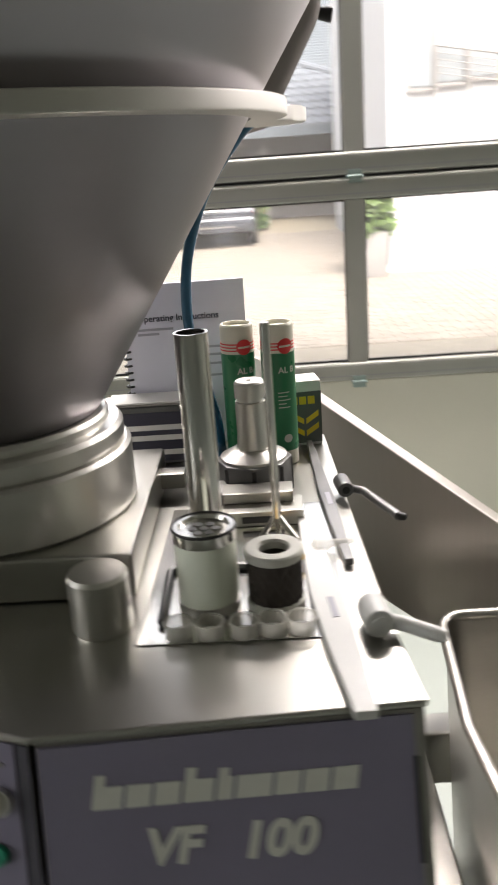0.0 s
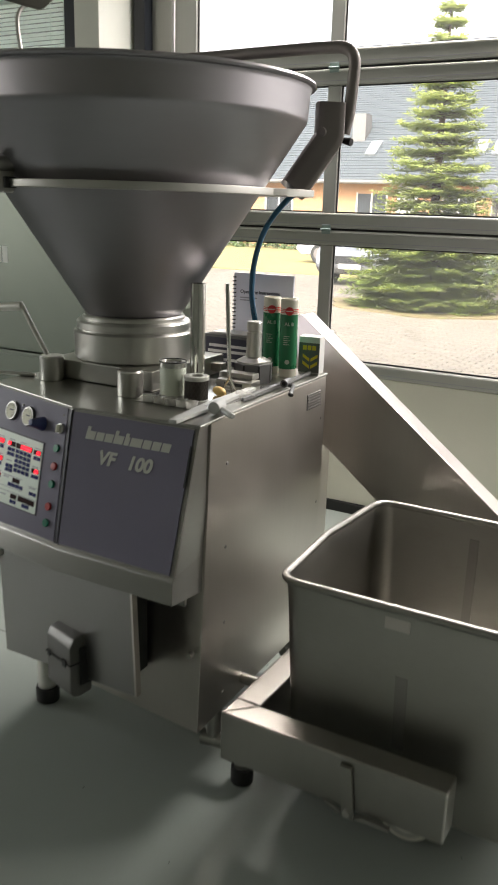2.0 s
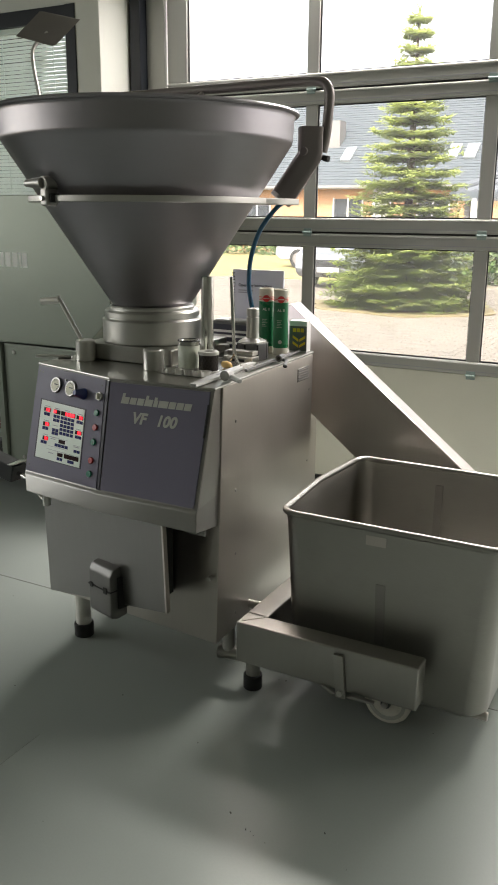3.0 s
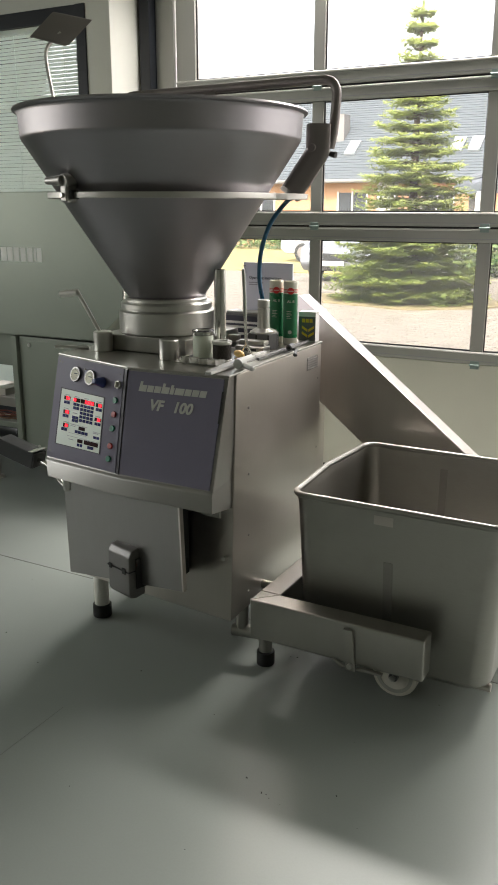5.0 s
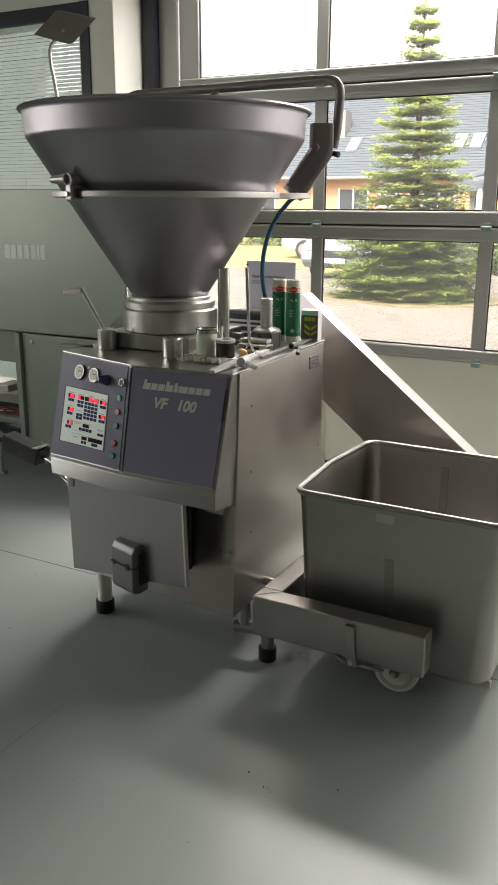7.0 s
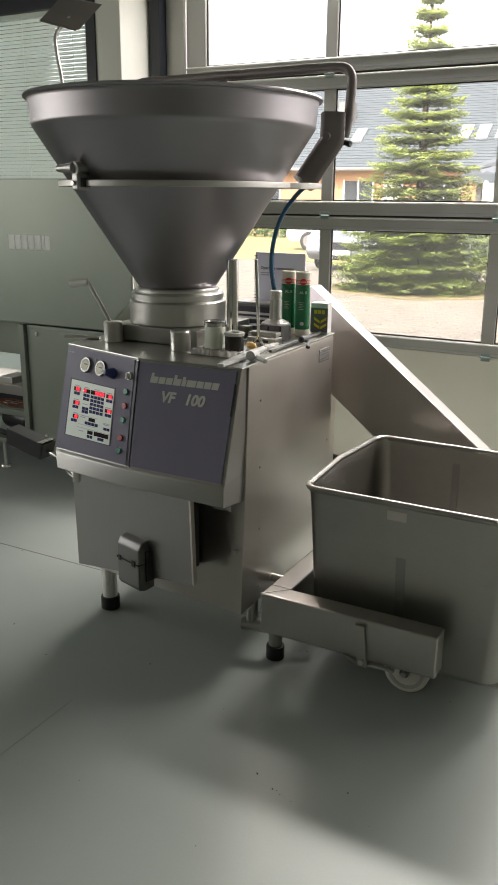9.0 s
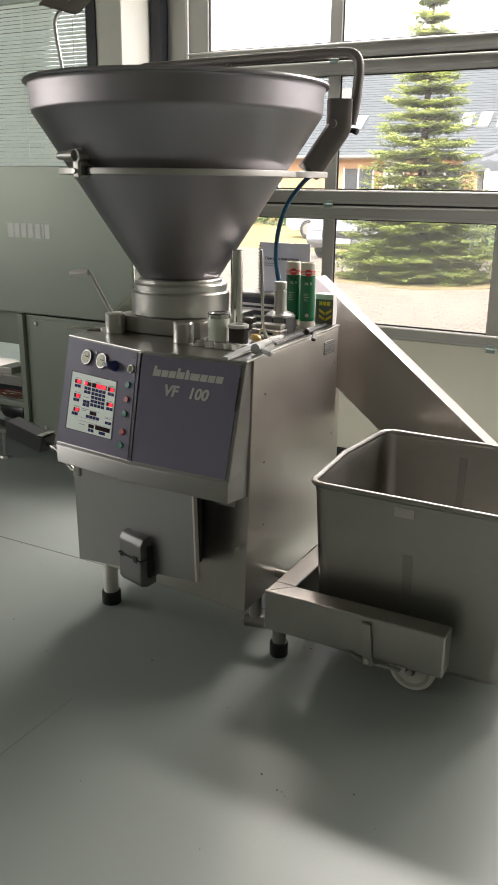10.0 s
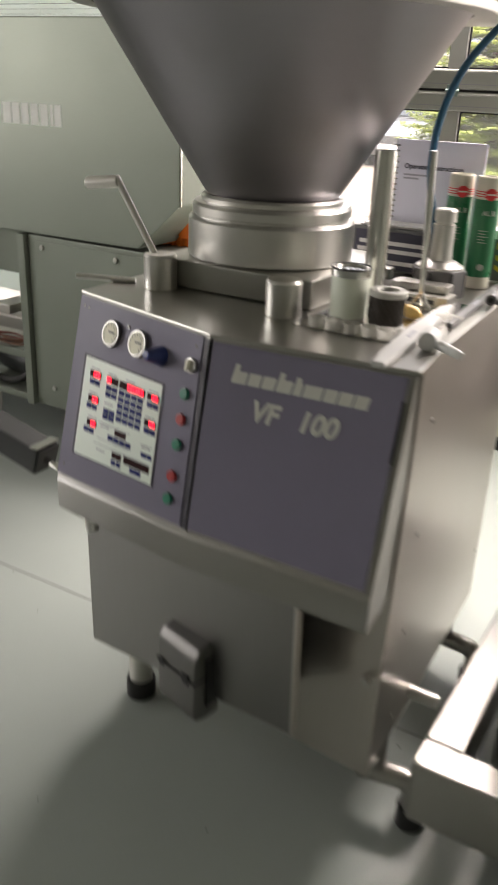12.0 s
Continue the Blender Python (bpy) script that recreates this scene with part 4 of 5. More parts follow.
def cartridge(x, y, turn):
    ob = at_deck("grease_cartridge", x, y, "green and white grease cartridge with a red mark", "cartridge", "grease cartridges")
    r, h = 0.0268, 0.236
    z = DECK
    part("tube", lathe([(r - 0.003, 0), (r, 0.002), (r, h - 0.003), (r - 0.002, h), (r - 0.004, h), (r - 0.005, h - 0.006), (0, h - 0.006)], (x, y, z), 40), IVORY, ob)
    lbl = part("label", lathe([(r, 0.026), (r + 0.0005, 0.026), (r + 0.0005, 0.190), (r, 0.190)], (x, y, z), 40, loop=True), GREEN_LBL, ob, "green wrap label")
    for k in range(3):
        part("red_line", lathe([(r, 0.195 + 0.005 * k), (r + 0.0006, 0.195 + 0.005 * k), (r + 0.0006, 0.197 + 0.005 * k), (r, 0.197 + 0.005 * k)], (x, y, z), 40, loop=True), RED_LBL, ob)

    def curved(bm):
        """Wraps a flat mesh (x along the girth, y up) round the tube, facing the turn."""
        for v in bm.verts:
            a = radians(turn) + v.co.x / r
            rr = r + 0.0007 + v.co.z
            v.co = (x + rr * math.sin(a), y - rr * math.cos(a), z + v.co.y)
        return bm

    def round_spot(radius, at):
        flat = bmesh.new()
        rings = [[flat.verts.new((at[0] + radius * q / 5 * math.cos(2 * math.pi * k / 24), at[1] + radius * q / 5 * math.sin(2 * math.pi * k / 24), 0.0004)) for k in range(24)] for q in range(1, 6)]
        flat.faces.new(rings[0])
        for lo, hi in zip(rings, rings[1:]):
            for k in range(24):
                flat.faces.new((lo[k], lo[(k + 1) % 24], hi[(k + 1) % 24], hi[k]))
        return curved(flat)

    part("red_disc", round_spot(0.0125, (0.006, 0.201)), RED_LBL, ob)
    flat = bmesh.new()
    for k in range(8):
        box((-0.004 + 0.0025 * k, 0.1995, 0.0006), (-0.0015 + 0.0025 * k, 0.2025, 0.0009), bm=flat)
    part("disc_bar", curved(flat), IVORY, ob)
    part("lettering", curved(lettering("AL B", pose(-0.007, 0.158, 0.0003), 0.0135, 0.0002, 0, 0.0003)), WHITE_TXT, lbl, flat=True)
    flat = bmesh.new()
    for k, n in enumerate((10, 8, 11, 7, 10)):
        for j in range(n):
            box((-0.009 + 0.0018 * j, 0.125 - 0.0062 * k, 0.0002), (-0.0072 + 0.0018 * j, 0.1264 - 0.0062 * k, 0.0005), bm=flat)
    part("small_print", curved(flat), WHITE_TXT, lbl, flat=True)
    part("round_mark", round_spot(0.007, (0.004, 0.048)), WHITE_TXT, lbl)
    return ob


cartridge(0.373, 1.617, 12)
cartridge(0.437, 1.607, 14)

carton = at_deck("carton", 0.478, 1.695, "white and dark carton with a yellow emblem", "box")
TC = pose(0.472, 1.702, 0, 0, 0, 8)
part("board", box((-0.034, -0.026, DECK + 0.0005), (0.034, 0.026, 1.177), 0.002, turn=TC), CARTON, carton)
part("dark_front", box((-0.0335, -0.0272, 1.066), (0.0335, -0.0262, 1.158), turn=TC), CARTON_G, carton)
bm = bmesh.new()
for z0 in (1.078, 1.100):
    for s in (1, -1):
        hexa([TC @ Vector(p) for d in (-0.0276, -0.0272) for p in ((0.004 + s * 0.002, d, z0), (0.004 + s * 0.024, d, z0 + 0.014), (0.004 + s * 0.024, d, z0 + 0.024), (0.004 + s * 0.002, d, z0 + 0.010))], bm=bm)
part("emblem", bm, YELLOW, carton, "yellow chevron emblem")
bm = bmesh.new()
for k in range(3):
    box((-0.020 + 0.015 * k, -0.0276, 1.136), (-0.008 + 0.015 * k, -0.0272, 1.150), bm=bm, turn=TC)
part("emblem_bars", bm, YELLOW, carton)

papers = at_deck("document_box", 0.21, 1.645, "flat dark box with white striped sides and leaflets on top", "box")
part("box_body", box((0.118, 1.628, DECK + 0.0005), (0.318, 1.708, 1.160), 0.002), CARTON_G, papers)
part("striped_front", box((0.130, 1.6255, 1.066), (0.312, 1.6275, 1.152)), INK, papers, "dark side with pale stripes")
for z, a, b in ((1.126, 0.142, 0.30), (1.108, 0.138, 0.312), (1.082, 0.150, 0.30)):
    part("stripe", box((a, 1.6245, z - 0.0045), (b, 1.6255, z + 0.0045)), CARTON, papers)
for k in range(2):
    part("leaflet", box((0.135 + 0.01 * k, 1.635, 1.1605 + 0.004 * k), (0.30 - 0.01 * k, 1.698, 1.164 + 0.004 * k), 0.001), (BLASTED, CARTON)[k], papers)

manual = at_deck("manual", 0.281, 1.726, "spiral-bound white instruction manual standing upright", "manual")
TM = pose(0.281, 1.726, 0, 0, 0, 2)
part("cover", box((-0.106, -0.004, DECK + 0.0005), (0.106, 0.004, 1.352), 0.0008, turn=TM), PAPER, manual)
part("title", lettering("Operating Instructions", TM @ pose(-0.082, -0.0046, 1.288, 90, 0, 0), 0.0155, 0.0003, 0, 0.0003), INK, manual, flat=True)
for z, a, b in ((1.272, -0.082, -0.02), (1.264, -0.082, -0.045), (1.236, 0.03, 0.08), (1.222, 0.03, 0.088), (1.206, 0.03, 0.06), (1.185, 0.03, 0.07)):
    part("print_line", box((a, -0.0052, z), (b, -0.0046, z + 0.004), turn=TM), GREY_INK, manual, flat=True)
for k in range(22):
    part("spiral_ring", tube([TM @ Vector((-0.104 + 0.007 * math.cos(a), 0.007 * math.sin(a), 1.075 + 0.0125 * k)) for a in [2 * math.pi * j / 8 for j in range(8)]], 0.0022, 6, closed=True), BLACK_GL, manual)


def scraper(name, material, blade, boss, tip, label, w, k=1.0):
    """A hooked hand tool: a blade lying on the deck, a round boss and a short arm over the edge."""
    ob = at_deck(name, boss[0], boss[1], label, "tool")
    a, b = Vector(blade[0]), Vector(blade[1])
    side = (b - a).cross(Vector((0, 0, 1))).normalized()
    z0, z1 = Z, Z + 0.010
    pts = [a - side * w * 0.55, a + side * w * 0.35, a.lerp(b, 0.5) + side * w, a.lerp(b, 0.72) + side * w * 0.9, b + side * w * 0.55, b - side * w * 0.5, a.lerp(b, 0.6) - side * w * 0.8]
    part("blade", prism([(p.x, p.y) for p in pts], z0, z1, "z", 0.002), material, ob)
    m = a.lerp(b, 0.58)
    part("slit", hexa([m + side * s * 0.0035 + (b - a).normalized() * t + Vector((0, 0, z)) for z in (z1 - a.z - 0.001, z1 - a.z + 0.0006) for s, t in ((-1, -0.022), (1, -0.022), (1, 0.022), (-1, 0.022))]), GREY_INK, ob)
    bx, by = boss
    part("boss", cyl((bx, by + 0.02, z0 + 0.016), (bx + 0.004, by - 0.022, z0 + 0.016), 0.0165 * k, seg=20, bevel=0.003), material, ob)
    part("boss_hole", cyl((bx + 0.0042, by - 0.0215, z0 + 0.016), (bx + 0.0044, by - 0.0228, z0 + 0.016), 0.008 * k, seg=16), BLACK if material is GRAPHITE else WHITE_PL, ob)
    part("finger", tube([(bx, by, z0 + 0.012), (bx + 0.03, by - 0.012, z0 + 0.010), tip], 0.0085 * k, 12), material, ob)
    part("finger_tip", cyl(tip, Vector(tip) + Vector((0.010, -0.006, 0.0)), 0.0088 * k, 0.006 * k, 12, 0.002), BLACK if material is GRAPHITE else WHITE_PL, ob)


scraper("plastic_hook", WHITE_PL, ((0.456, 1.356, Z), (0.490, 0.918, Z)), (0.516, 1.072), (0.576, 1.040, Z + 0.008), "white plastic hook tool lying along the deck edge", 0.021)
scraper("steel_hook", GRAPHITE, ((0.484, 1.672, Z), (0.506, 1.215, Z)), (0.519, 1.440), (0.586, 1.336, Z + 0.008), "dark grey hook tool lying along the deck edge", 0.011, 0.72)
solid("amber_clip", lathe([(0.002, -0.026), (0.010, -0.022), (0.013, -0.006), (0.012, 0.012), (0.006, 0.022), (0.004, 0.030)], (0, 0, 0), 20), AMBER, "small amber plastic plug lying on the deck", "plug").matrix_basis = pose(0.424, 1.235, Z + 0.013, 90, 0, 60)
solid("clear_nozzle", lathe([(0.003, 0.0), (0.010, 0.004), (0.010, 0.018), (0.006, 0.026), (0.003, 0.055)], (0, 0, 0), 18), CLEAR_PL, "small clear plastic nozzle lying on the deck", "nozzle").matrix_basis = pose(0.462, 1.255, Z + 0.010, 90, 0, 100)


# ---- bin lift and bin ----
lift = thing("bin_lift", (0.66, 1.9, 0), "stainless lifting arm with a square-tube cradle", "lift")
part("front_beam", box((0.632, 0.928, 0.198), (1.215, 1.004, 0.334), 0.006, 3), LIFT_STEEL, lift, "square steel tube in front of the bin")
part("side_beam", box((0.632, 1.0045, 0.198), (0.706, 1.802, 0.334), 0.006, 3), LIFT_STEEL, lift)
part("weld_seam", tube([(0.634, 0.930, 0.3345), (0.704, 1.003, 0.3345)], 0.0022, 6), STEEL, lift)
part("rear_beam", box((0.632, 1.8025, 0.198), (1.46, 1.876, 0.334), 0.006, 3), LIFT_STEEL, lift)
part("arm_plate", prism([(0.29, 1.200), (0.35, 1.216), (1.30, 0.459), (1.30, 0.25), (1.10, 0.26), (0.29, 0.905)], 1.880, 1.968, "y", 0.006), STEEL, lift, "long sloping stainless lifting arm")
part("pivot_post", box((0.16, 1.973, 0.02), (0.38, 2.10, 1.14), 0.006), STEEL, lift)
part("pivot_foot", box((0.12, 1.972, 0.0), (0.42, 2.16, 0.02), 0.003), STEEL, lift)
lever = part("safety_lever", hexa([(0.976, 0.914, 0.182), (1.006, 0.914, 0.182), (1.006, 0.926, 0.182), (0.976, 0.926, 0.182), (0.963, 0.914, 0.318), (0.993, 0.914, 0.318), (0.993, 0.926, 0.318), (0.963, 0.926, 0.318)], 0.002), LIFT_STEEL, lift, "flat locking lever")
part("lever_pin", cyl((0.990, 0.906, 0.199), (0.990, 0.930, 0.199), 0.009, seg=14, bevel=0.002), TURNED, lever)
part("lever_rod", prism([(1.007, 0.192), (1.028, 0.203), (1.095, 0.200), (1.095, 0.194)], 0.908, 0.924, "y", 0.002), LIFT_STEEL, lever)
part("lever_tail", prism([(0.975, 0.190), (0.940, 0.206), (0.925, 0.206), (0.962, 0.184)], 0.916, 0.926, "y", 0.002), LIFT_STEEL, lever)

tub = thing("meat_bin", (1.06, 1.39, 0), "open stainless steel bin with a rolled rim on wheels", "bin")
R0, R1, B0, B1 = (0.722, 1.045), (1.405, 1.72), (0.745, 1.075), (1.375, 1.70)


def loop_of(lo, hi, r, bow=0.0, n=6):
    """A rectangle with round corners, its left side bowed out."""
    out = []
    for cx, cy, a0 in ((hi[0] - r, hi[1] - r, 0), (lo[0] + r, hi[1] - r, 90), (lo[0] + r, lo[1] + r, 180), (hi[0] - r, lo[1] + r, 270)):
        out += [(cx + r * math.cos(radians(a0 + 90 * k / n)), cy + r * math.sin(radians(a0 + 90 * k / n))) for k in range(n + 1)]
    mid = n * 2 + 2
    if bow:
        out.insert(mid, (lo[0] - bow, (lo[1] + hi[1]) / 2))
    else:
        out.insert(mid, (lo[0], (lo[1] + hi[1]) / 2))
    return out


bm = bmesh.new()
rings = []
for lo, hi, r, z, bow in ((R0, R1, 0.05, 0.676, 0.02), ((0.727, 1.05), (1.40, 1.715), 0.05, 0.640, 0.012), (B0, B1, 0.06, 0.14, 0.0), ((0.77, 1.10), (1.35, 1.675), 0.05, 0.115, 0.0)):
    rings.append([bm.verts.new((x, y, z)) for x, y in loop_of(lo, hi, r, bow)])
for lo, hi, r, z, bow in (((0.78, 1.11), (1.34, 1.665), 0.05, 0.119, 0.0), ((0.749, 1.079), (1.371, 1.696), 0.06, 0.142, 0.0), ((0.731, 1.054), (1.396, 1.711), 0.05, 0.640, 0.012), ((0.727, 1.05), (1.40, 1.715), 0.05, 0.676, 0.02)):
    rings.append([bm.verts.new((x, y, z)) for x, y in loop_of(lo, hi, r, bow)])
n = len(rings[0])
for a, b in ((0, 1), (1, 2), (2, 3), (4, 5), (5, 6), (6, 7), (7, 0)):
    for k in range(n):
        bm.faces.new((rings[a][k], rings[a][(k + 1) % n], rings[b][(k + 1) % n], rings[b][k]))
bm.faces.new(rings[3]), bm.faces.new(rings[4])
bmesh.ops.recalc_face_normals(bm, faces=bm.faces)
part("tub", bm, BIN_STEEL, tub, "deep steel tub with worn sides")
# darker strip paints a vertical reflection onto the tub's front
part("reflection_band", hexa([(1.036, 1.0657, 0.30), (1.066, 1.0657, 0.30), (1.066, 1.0687, 0.30), (1.036, 1.0687, 0.30), (1.034, 1.0555, 0.50), (1.064, 1.0555, 0.50), (1.064, 1.0585, 0.50), (1.034, 1.0585, 0.50)]), SEAM_BAND, tub, "dark vertical band painted as a reflection", flat=True)
part("inner_seam", hexa([(1.020, 1.6935, 0.15), (1.048, 1.6935, 0.15), (1.048, 1.6975, 0.15), (1.020, 1.6975, 0.15), (1.020, 1.7075, 0.62), (1.048, 1.7075, 0.62), (1.048, 1.7115, 0.62), (1.020, 1.7115, 0.62)]), SEAM_BAND, tub, flat=True)
part("rim", tube([(x, y, 0.677) for x, y in loop_of(R0, R1, 0.05, 0.022)], 0.0105, 12, closed=True), LIFT_STEEL, tub, "rolled steel rim")
part("rating_plate", box((1.0, 1.0475, 0.622), (1.062, 1.0505, 0.652), 0.001), STEEL, tub, "small blank plate under the rim")
part("runner", cyl((0.80, 1.12, 0.125), (1.38, 1.12, 0.125), 0.014, seg=12, bevel=0.003), STEEL, tub)
part("runner", cyl((0.80, 1.66, 0.125), (1.38, 1.66, 0.125), 0.014, seg=12, bevel=0.003), STEEL, tub)
wheel = part("wheel", cyl((1.068, 1.125, 0.076), (1.068, 1.165, 0.076), 0.076, seg=40, bevel=0.006), WHEEL_M, tub, "white plastic wheel")
part("wheel_groove", lathe([(0.050, 0), (0.062, 0.001), (0.062, 0.003), (0.050, 0.003)], (0, 0, 0), 36, loop=True), FILTER_G, wheel).matrix_basis = pose(1.068, 1.1255, 0.076, 90, 0, 0)
part("hub", cyl((1.068, 1.108, 0.076), (1.068, 1.18, 0.076), 0.016, seg=20, bevel=0.003), GRAPHITE, wheel)
part("axle_nut", cyl((1.068, 1.098, 0.076), (1.068, 1.110, 0.076), 0.010, seg=6), TURNED, wheel)
for x, y in ((0.85, 1.62), (1.28, 1.62)):
    w = part("wheel", cyl((x, y - 0.02, 0.076), (x, y + 0.02, 0.076), 0.076, seg=40, bevel=0.006), WHEEL_M, tub, "white plastic wheel")
    part("hub", cyl((x, y - 0.03, 0.076), (x, y + 0.03, 0.076), 0.016, seg=16), GRAPHITE, w)

# ---- frozen-block cutter behind the filler ----
cutter = thing("block_cutter", (-1.6, 2.5, 0), "grey-green steel cutting machine with a large upper housing", "machine")
hood = part("upper_housing", prism([(-3.0, 0.878), (-0.93, 0.893), (-0.748, 1.06), (-0.748, 1.640), (-3.0, 1.640)], 2.15, 2.95, "y", 0.008), HOUSING, cutter, "large smooth upper housing")
part("edge_trim", box((-0.7475, 2.146, 1.06), (-0.742, 2.154, 1.632)), POLISHED, hood)
bm = bmesh.new()
for k, w in enumerate((0.052, 0.046, 0.044, 0.044, 0.044, 0.016, 0.040)):
    x = -1.552 + 0.047 * k - (0.028 if k == 6 else 0)
    box((x, 2.1492, 1.284), (x + w * 0.80, 2.1499, 1.357), bm=bm)
part("lettering", bm, mat("faded_print", (0.80, 0.82, 0.77), 0.6, bump=0), hood, "faded pale blocks of a maker's name", flat=True)
base = part("base_cabinet", box((-1.508, 2.19, 0.19), (-0.62, 2.90, 0.876), 0.005), HOUSING, cutter, "lower steel cabinet with screwed panels")
part("cover_panel", box((-1.468, 2.184, 0.22), (-0.68, 2.1895, 0.858), 0.002), HOUSING, base)
for x, z in ((-1.428, 0.832), (-1.06, 0.832), (-1.40, 0.255), (-0.74, 0.255)):
    part("screw", cyl((x, 2.184, z), (x, 2.177, z), 0.011, seg=12, bevel=0.003), TURNED, base)
part("corner_post", box((-1.550, 2.17, 0.16), (-1.512, 2.22, 0.876), 0.003), HOUSING, cutter)
part("apron", box((-2.9, 2.32, 0.672), (-1.552, 2.35, 0.874), 0.004), HOUSING, cutter, "plain apron under the hood")
part("frame_rail", box((-2.9, 2.30, 0.30), (-1.552, 2.36, 0.335), 0.004), HOUSING, cutter)
part("tray", prism([(2.24, 0.50), (2.245, 0.505), (2.27, 0.452), (2.56, 0.452), (2.585, 0.505), (2.59, 0.50), (2.565, 0.440), (2.265, 0.440)], -2.9, -1.556, "x"), STEEL, cutter, "shallow steel tray")
part("tray_bracket", box((-1.80, 2.25, 0.506), (-1.70, 2.40, 0.545), 0.004), STEEL, cutter)
part("frame_rail", box((-2.9, 2.20, 0.16), (-0.62, 2.80, 0.188), 0.004), HOUSING, cutter)
part("drive_unit", cyl((-1.90, 2.42, 0.262), (-1.66, 2.36, 0.262), 0.072, seg=28, bevel=0.012), BLACK_GL, cutter, "dark round drive unit")
part("gear_box", box((-1.72, 2.30, 0.1885), (-1.585, 2.44, 0.268), 0.012), BLACK, cutter)
part("cable_bundle", tube(smooth_path([(-1.58, 2.3, 0.30), (-1.68, 2.25, 0.215), (-1.85, 2.26, 0.21), (-2.1, 2.3, 0.26)]), 0.016, 10), BLACK, cutter)
part("blue_hose_loop", tube([(-1.866 + 0.052 * math.cos(a), 2.21 + 0.02 * math.sin(a), 0.232 + 0.042 * math.sin(a)) for a in [2 * math.pi * k / 20 for k in range(20)]], 0.009, 8, closed=True), BLUE_HOSE, cutter, "blue hose bent into a loop")
tangle = thing("cable_tangle", (-1.78, 2.34, 0.336), "tangle of thin brown and red cables under the tray", "cables")
wires = random.Random(23)
for k in range(7):
    z = 0.345 + 0.009 * (k % 4)
    pts = [(-2.0 + 0.11 * j + wires.uniform(-0.02, 0.02), 2.32 + wires.uniform(-0.018, 0.03), z + wires.uniform(0.0, 0.03)) for j in range(5)]
    part("cable", tube(smooth_path(pts, 4), 0.0045, 6), (COPPER, BARK_RED)[k % 2], tangle)
for x, y in ((-1.785, 2.235), (-0.72, 2.35), (-2.8, 2.30), (-2.8, 2.8), (-0.72, 2.8)):
    ft = part("levelling_foot", cyl((x, y, 0.0), (x, y, 0.016), 0.034, 0.026, 20, 0.003), TURNED, cutter)
    part("foot_stem", cyl((x, y, 0.016), (x, y, 0.162), 0.010, seg=12), TURNED, ft)
mirror = thing("mirror_on_pole", (-1.13, 2.26, 1.64), "tilted dark metal sheet on a thin bent pole", "sheet")
part("pole", tube(rounded([(-1.13, 2.26, 1.640), (-1.252, 2.26, 2.25), (-1.264, 2.27, 2.33), (-1.21, 2.33, 2.405)], 0.05), 0.009, 10), TURNED, mirror)
part("sheet", hexa([(-1.346, 2.25, 2.385), (-1.119, 2.25, 2.323), (-1.100, 2.262, 2.331), (-1.330, 2.262, 2.393), (-1.360, 2.45, 2.536), (-1.126, 2.45, 2.478), (-1.110, 2.462, 2.478), (-1.345, 2.462, 2.536)], 0.002), DARK_CAST, mirror, "dark folded metal sheet")
gloves = thing("rubber_gloves", (-0.90, 2.1, 0.872), "orange rubber gloves lying on the cutter's cabinet", "gloves")
for k in range(4):
    part("finger", tube(smooth_path([(-0.99 + 0.035 * k, 2.40, 0.884), (-0.95 + 0.03 * k, 2.38, 0.925 + 0.015 * k), (-0.88 + 0.012 * k, 2.37, 0.965 + 0.02 * k)]), 0.020, 10), ORANGE, gloves)
part("cuff", cyl((-0.90, 2.39, 0.93), (-0.82, 2.36, 1.06), 0.040, 0.058, 18, 0.006), ORANGE, gloves)
solid("wall_pipe", tube([(-0.69, 2.6, 0.872), (-0.69, 2.6, 1.16)], 0.012, 10), POLISHED, "thin bright pipe beside the cutter", "pipe")

pedal = thing("control_box", (-0.70, 1.05, 0.0), "black box on a bent chrome tube", "control box")
case = part("case", hexa([(-0.545, 1.03, 0.634), (-0.365, 1.02, 0.599), (-0.365, 1.09, 0.599), (-0.545, 1.10, 0.634), (-0.535, 1.03, 0.700), (-0.348, 1.02, 0.662), (-0.348, 1.09, 0.662), (-0.535, 1.10, 0.700)], 0.005), BLACK_GL, pedal, "long black plastic case")
part("end_cap", hexa([(-0.3645, 1.022, 0.602), (-0.361, 1.022, 0.602), (-0.361, 1.088, 0.602), (-0.3645, 1.088, 0.602), (-0.3475, 1.022, 0.660), (-0.343, 1.022, 0.660), (-0.343, 1.088, 0.660), (-0.3475, 1.088, 0.660)]), BLACK, case)
part("bent_tube", tube(rounded([(-0.36, 1.05, 0.632), (-0.29, 1.04, 0.622), (-0.215, 1.02, 0.560), (-0.10, 1.0, 0.548), (-0.02, 1.0, 0.60)], 0.05), 0.0085, 12), POLISHED, pedal, "bent chrome tube")
part("lid_edge", box((-0.372, 1.018, 0.6675), (-0.346, 1.092, 0.6705), 0.0008), POLISHED, case, "bright edge of the lid")


# ---- outside ----
G = -0.10
GROUND_M = mat("dry_earth", (0.20, 0.17, 0.12), 0.9, 0.0, 0.25, 0.6, 30, 0.2)
PAVE_M = mat("clay_paver", (0.168, 0.146, 0.118), 0.85, 0.0, 0.14, 2.0, 60, 0.2, per_island=0.14)
PAVE_P = mat("clay_paver_near", (0.168, 0.146, 0.118), 0.85, 0.0, 0.14, 2.0, 60, 0.2, per_object=0.14)
LAWN_M = mat("dry_lawn", (0.24, 0.20, 0.07), 0.9, 0.0, 0.3, 1.2, 30, 0.3)
BED_M = mat("earth_and_grass", (0.16, 0.125, 0.065), 0.95, 0.0, 0.3, 3.0, 40, 0.3, wear=0.7, wear_col=(0.12, 0.14, 0.035))
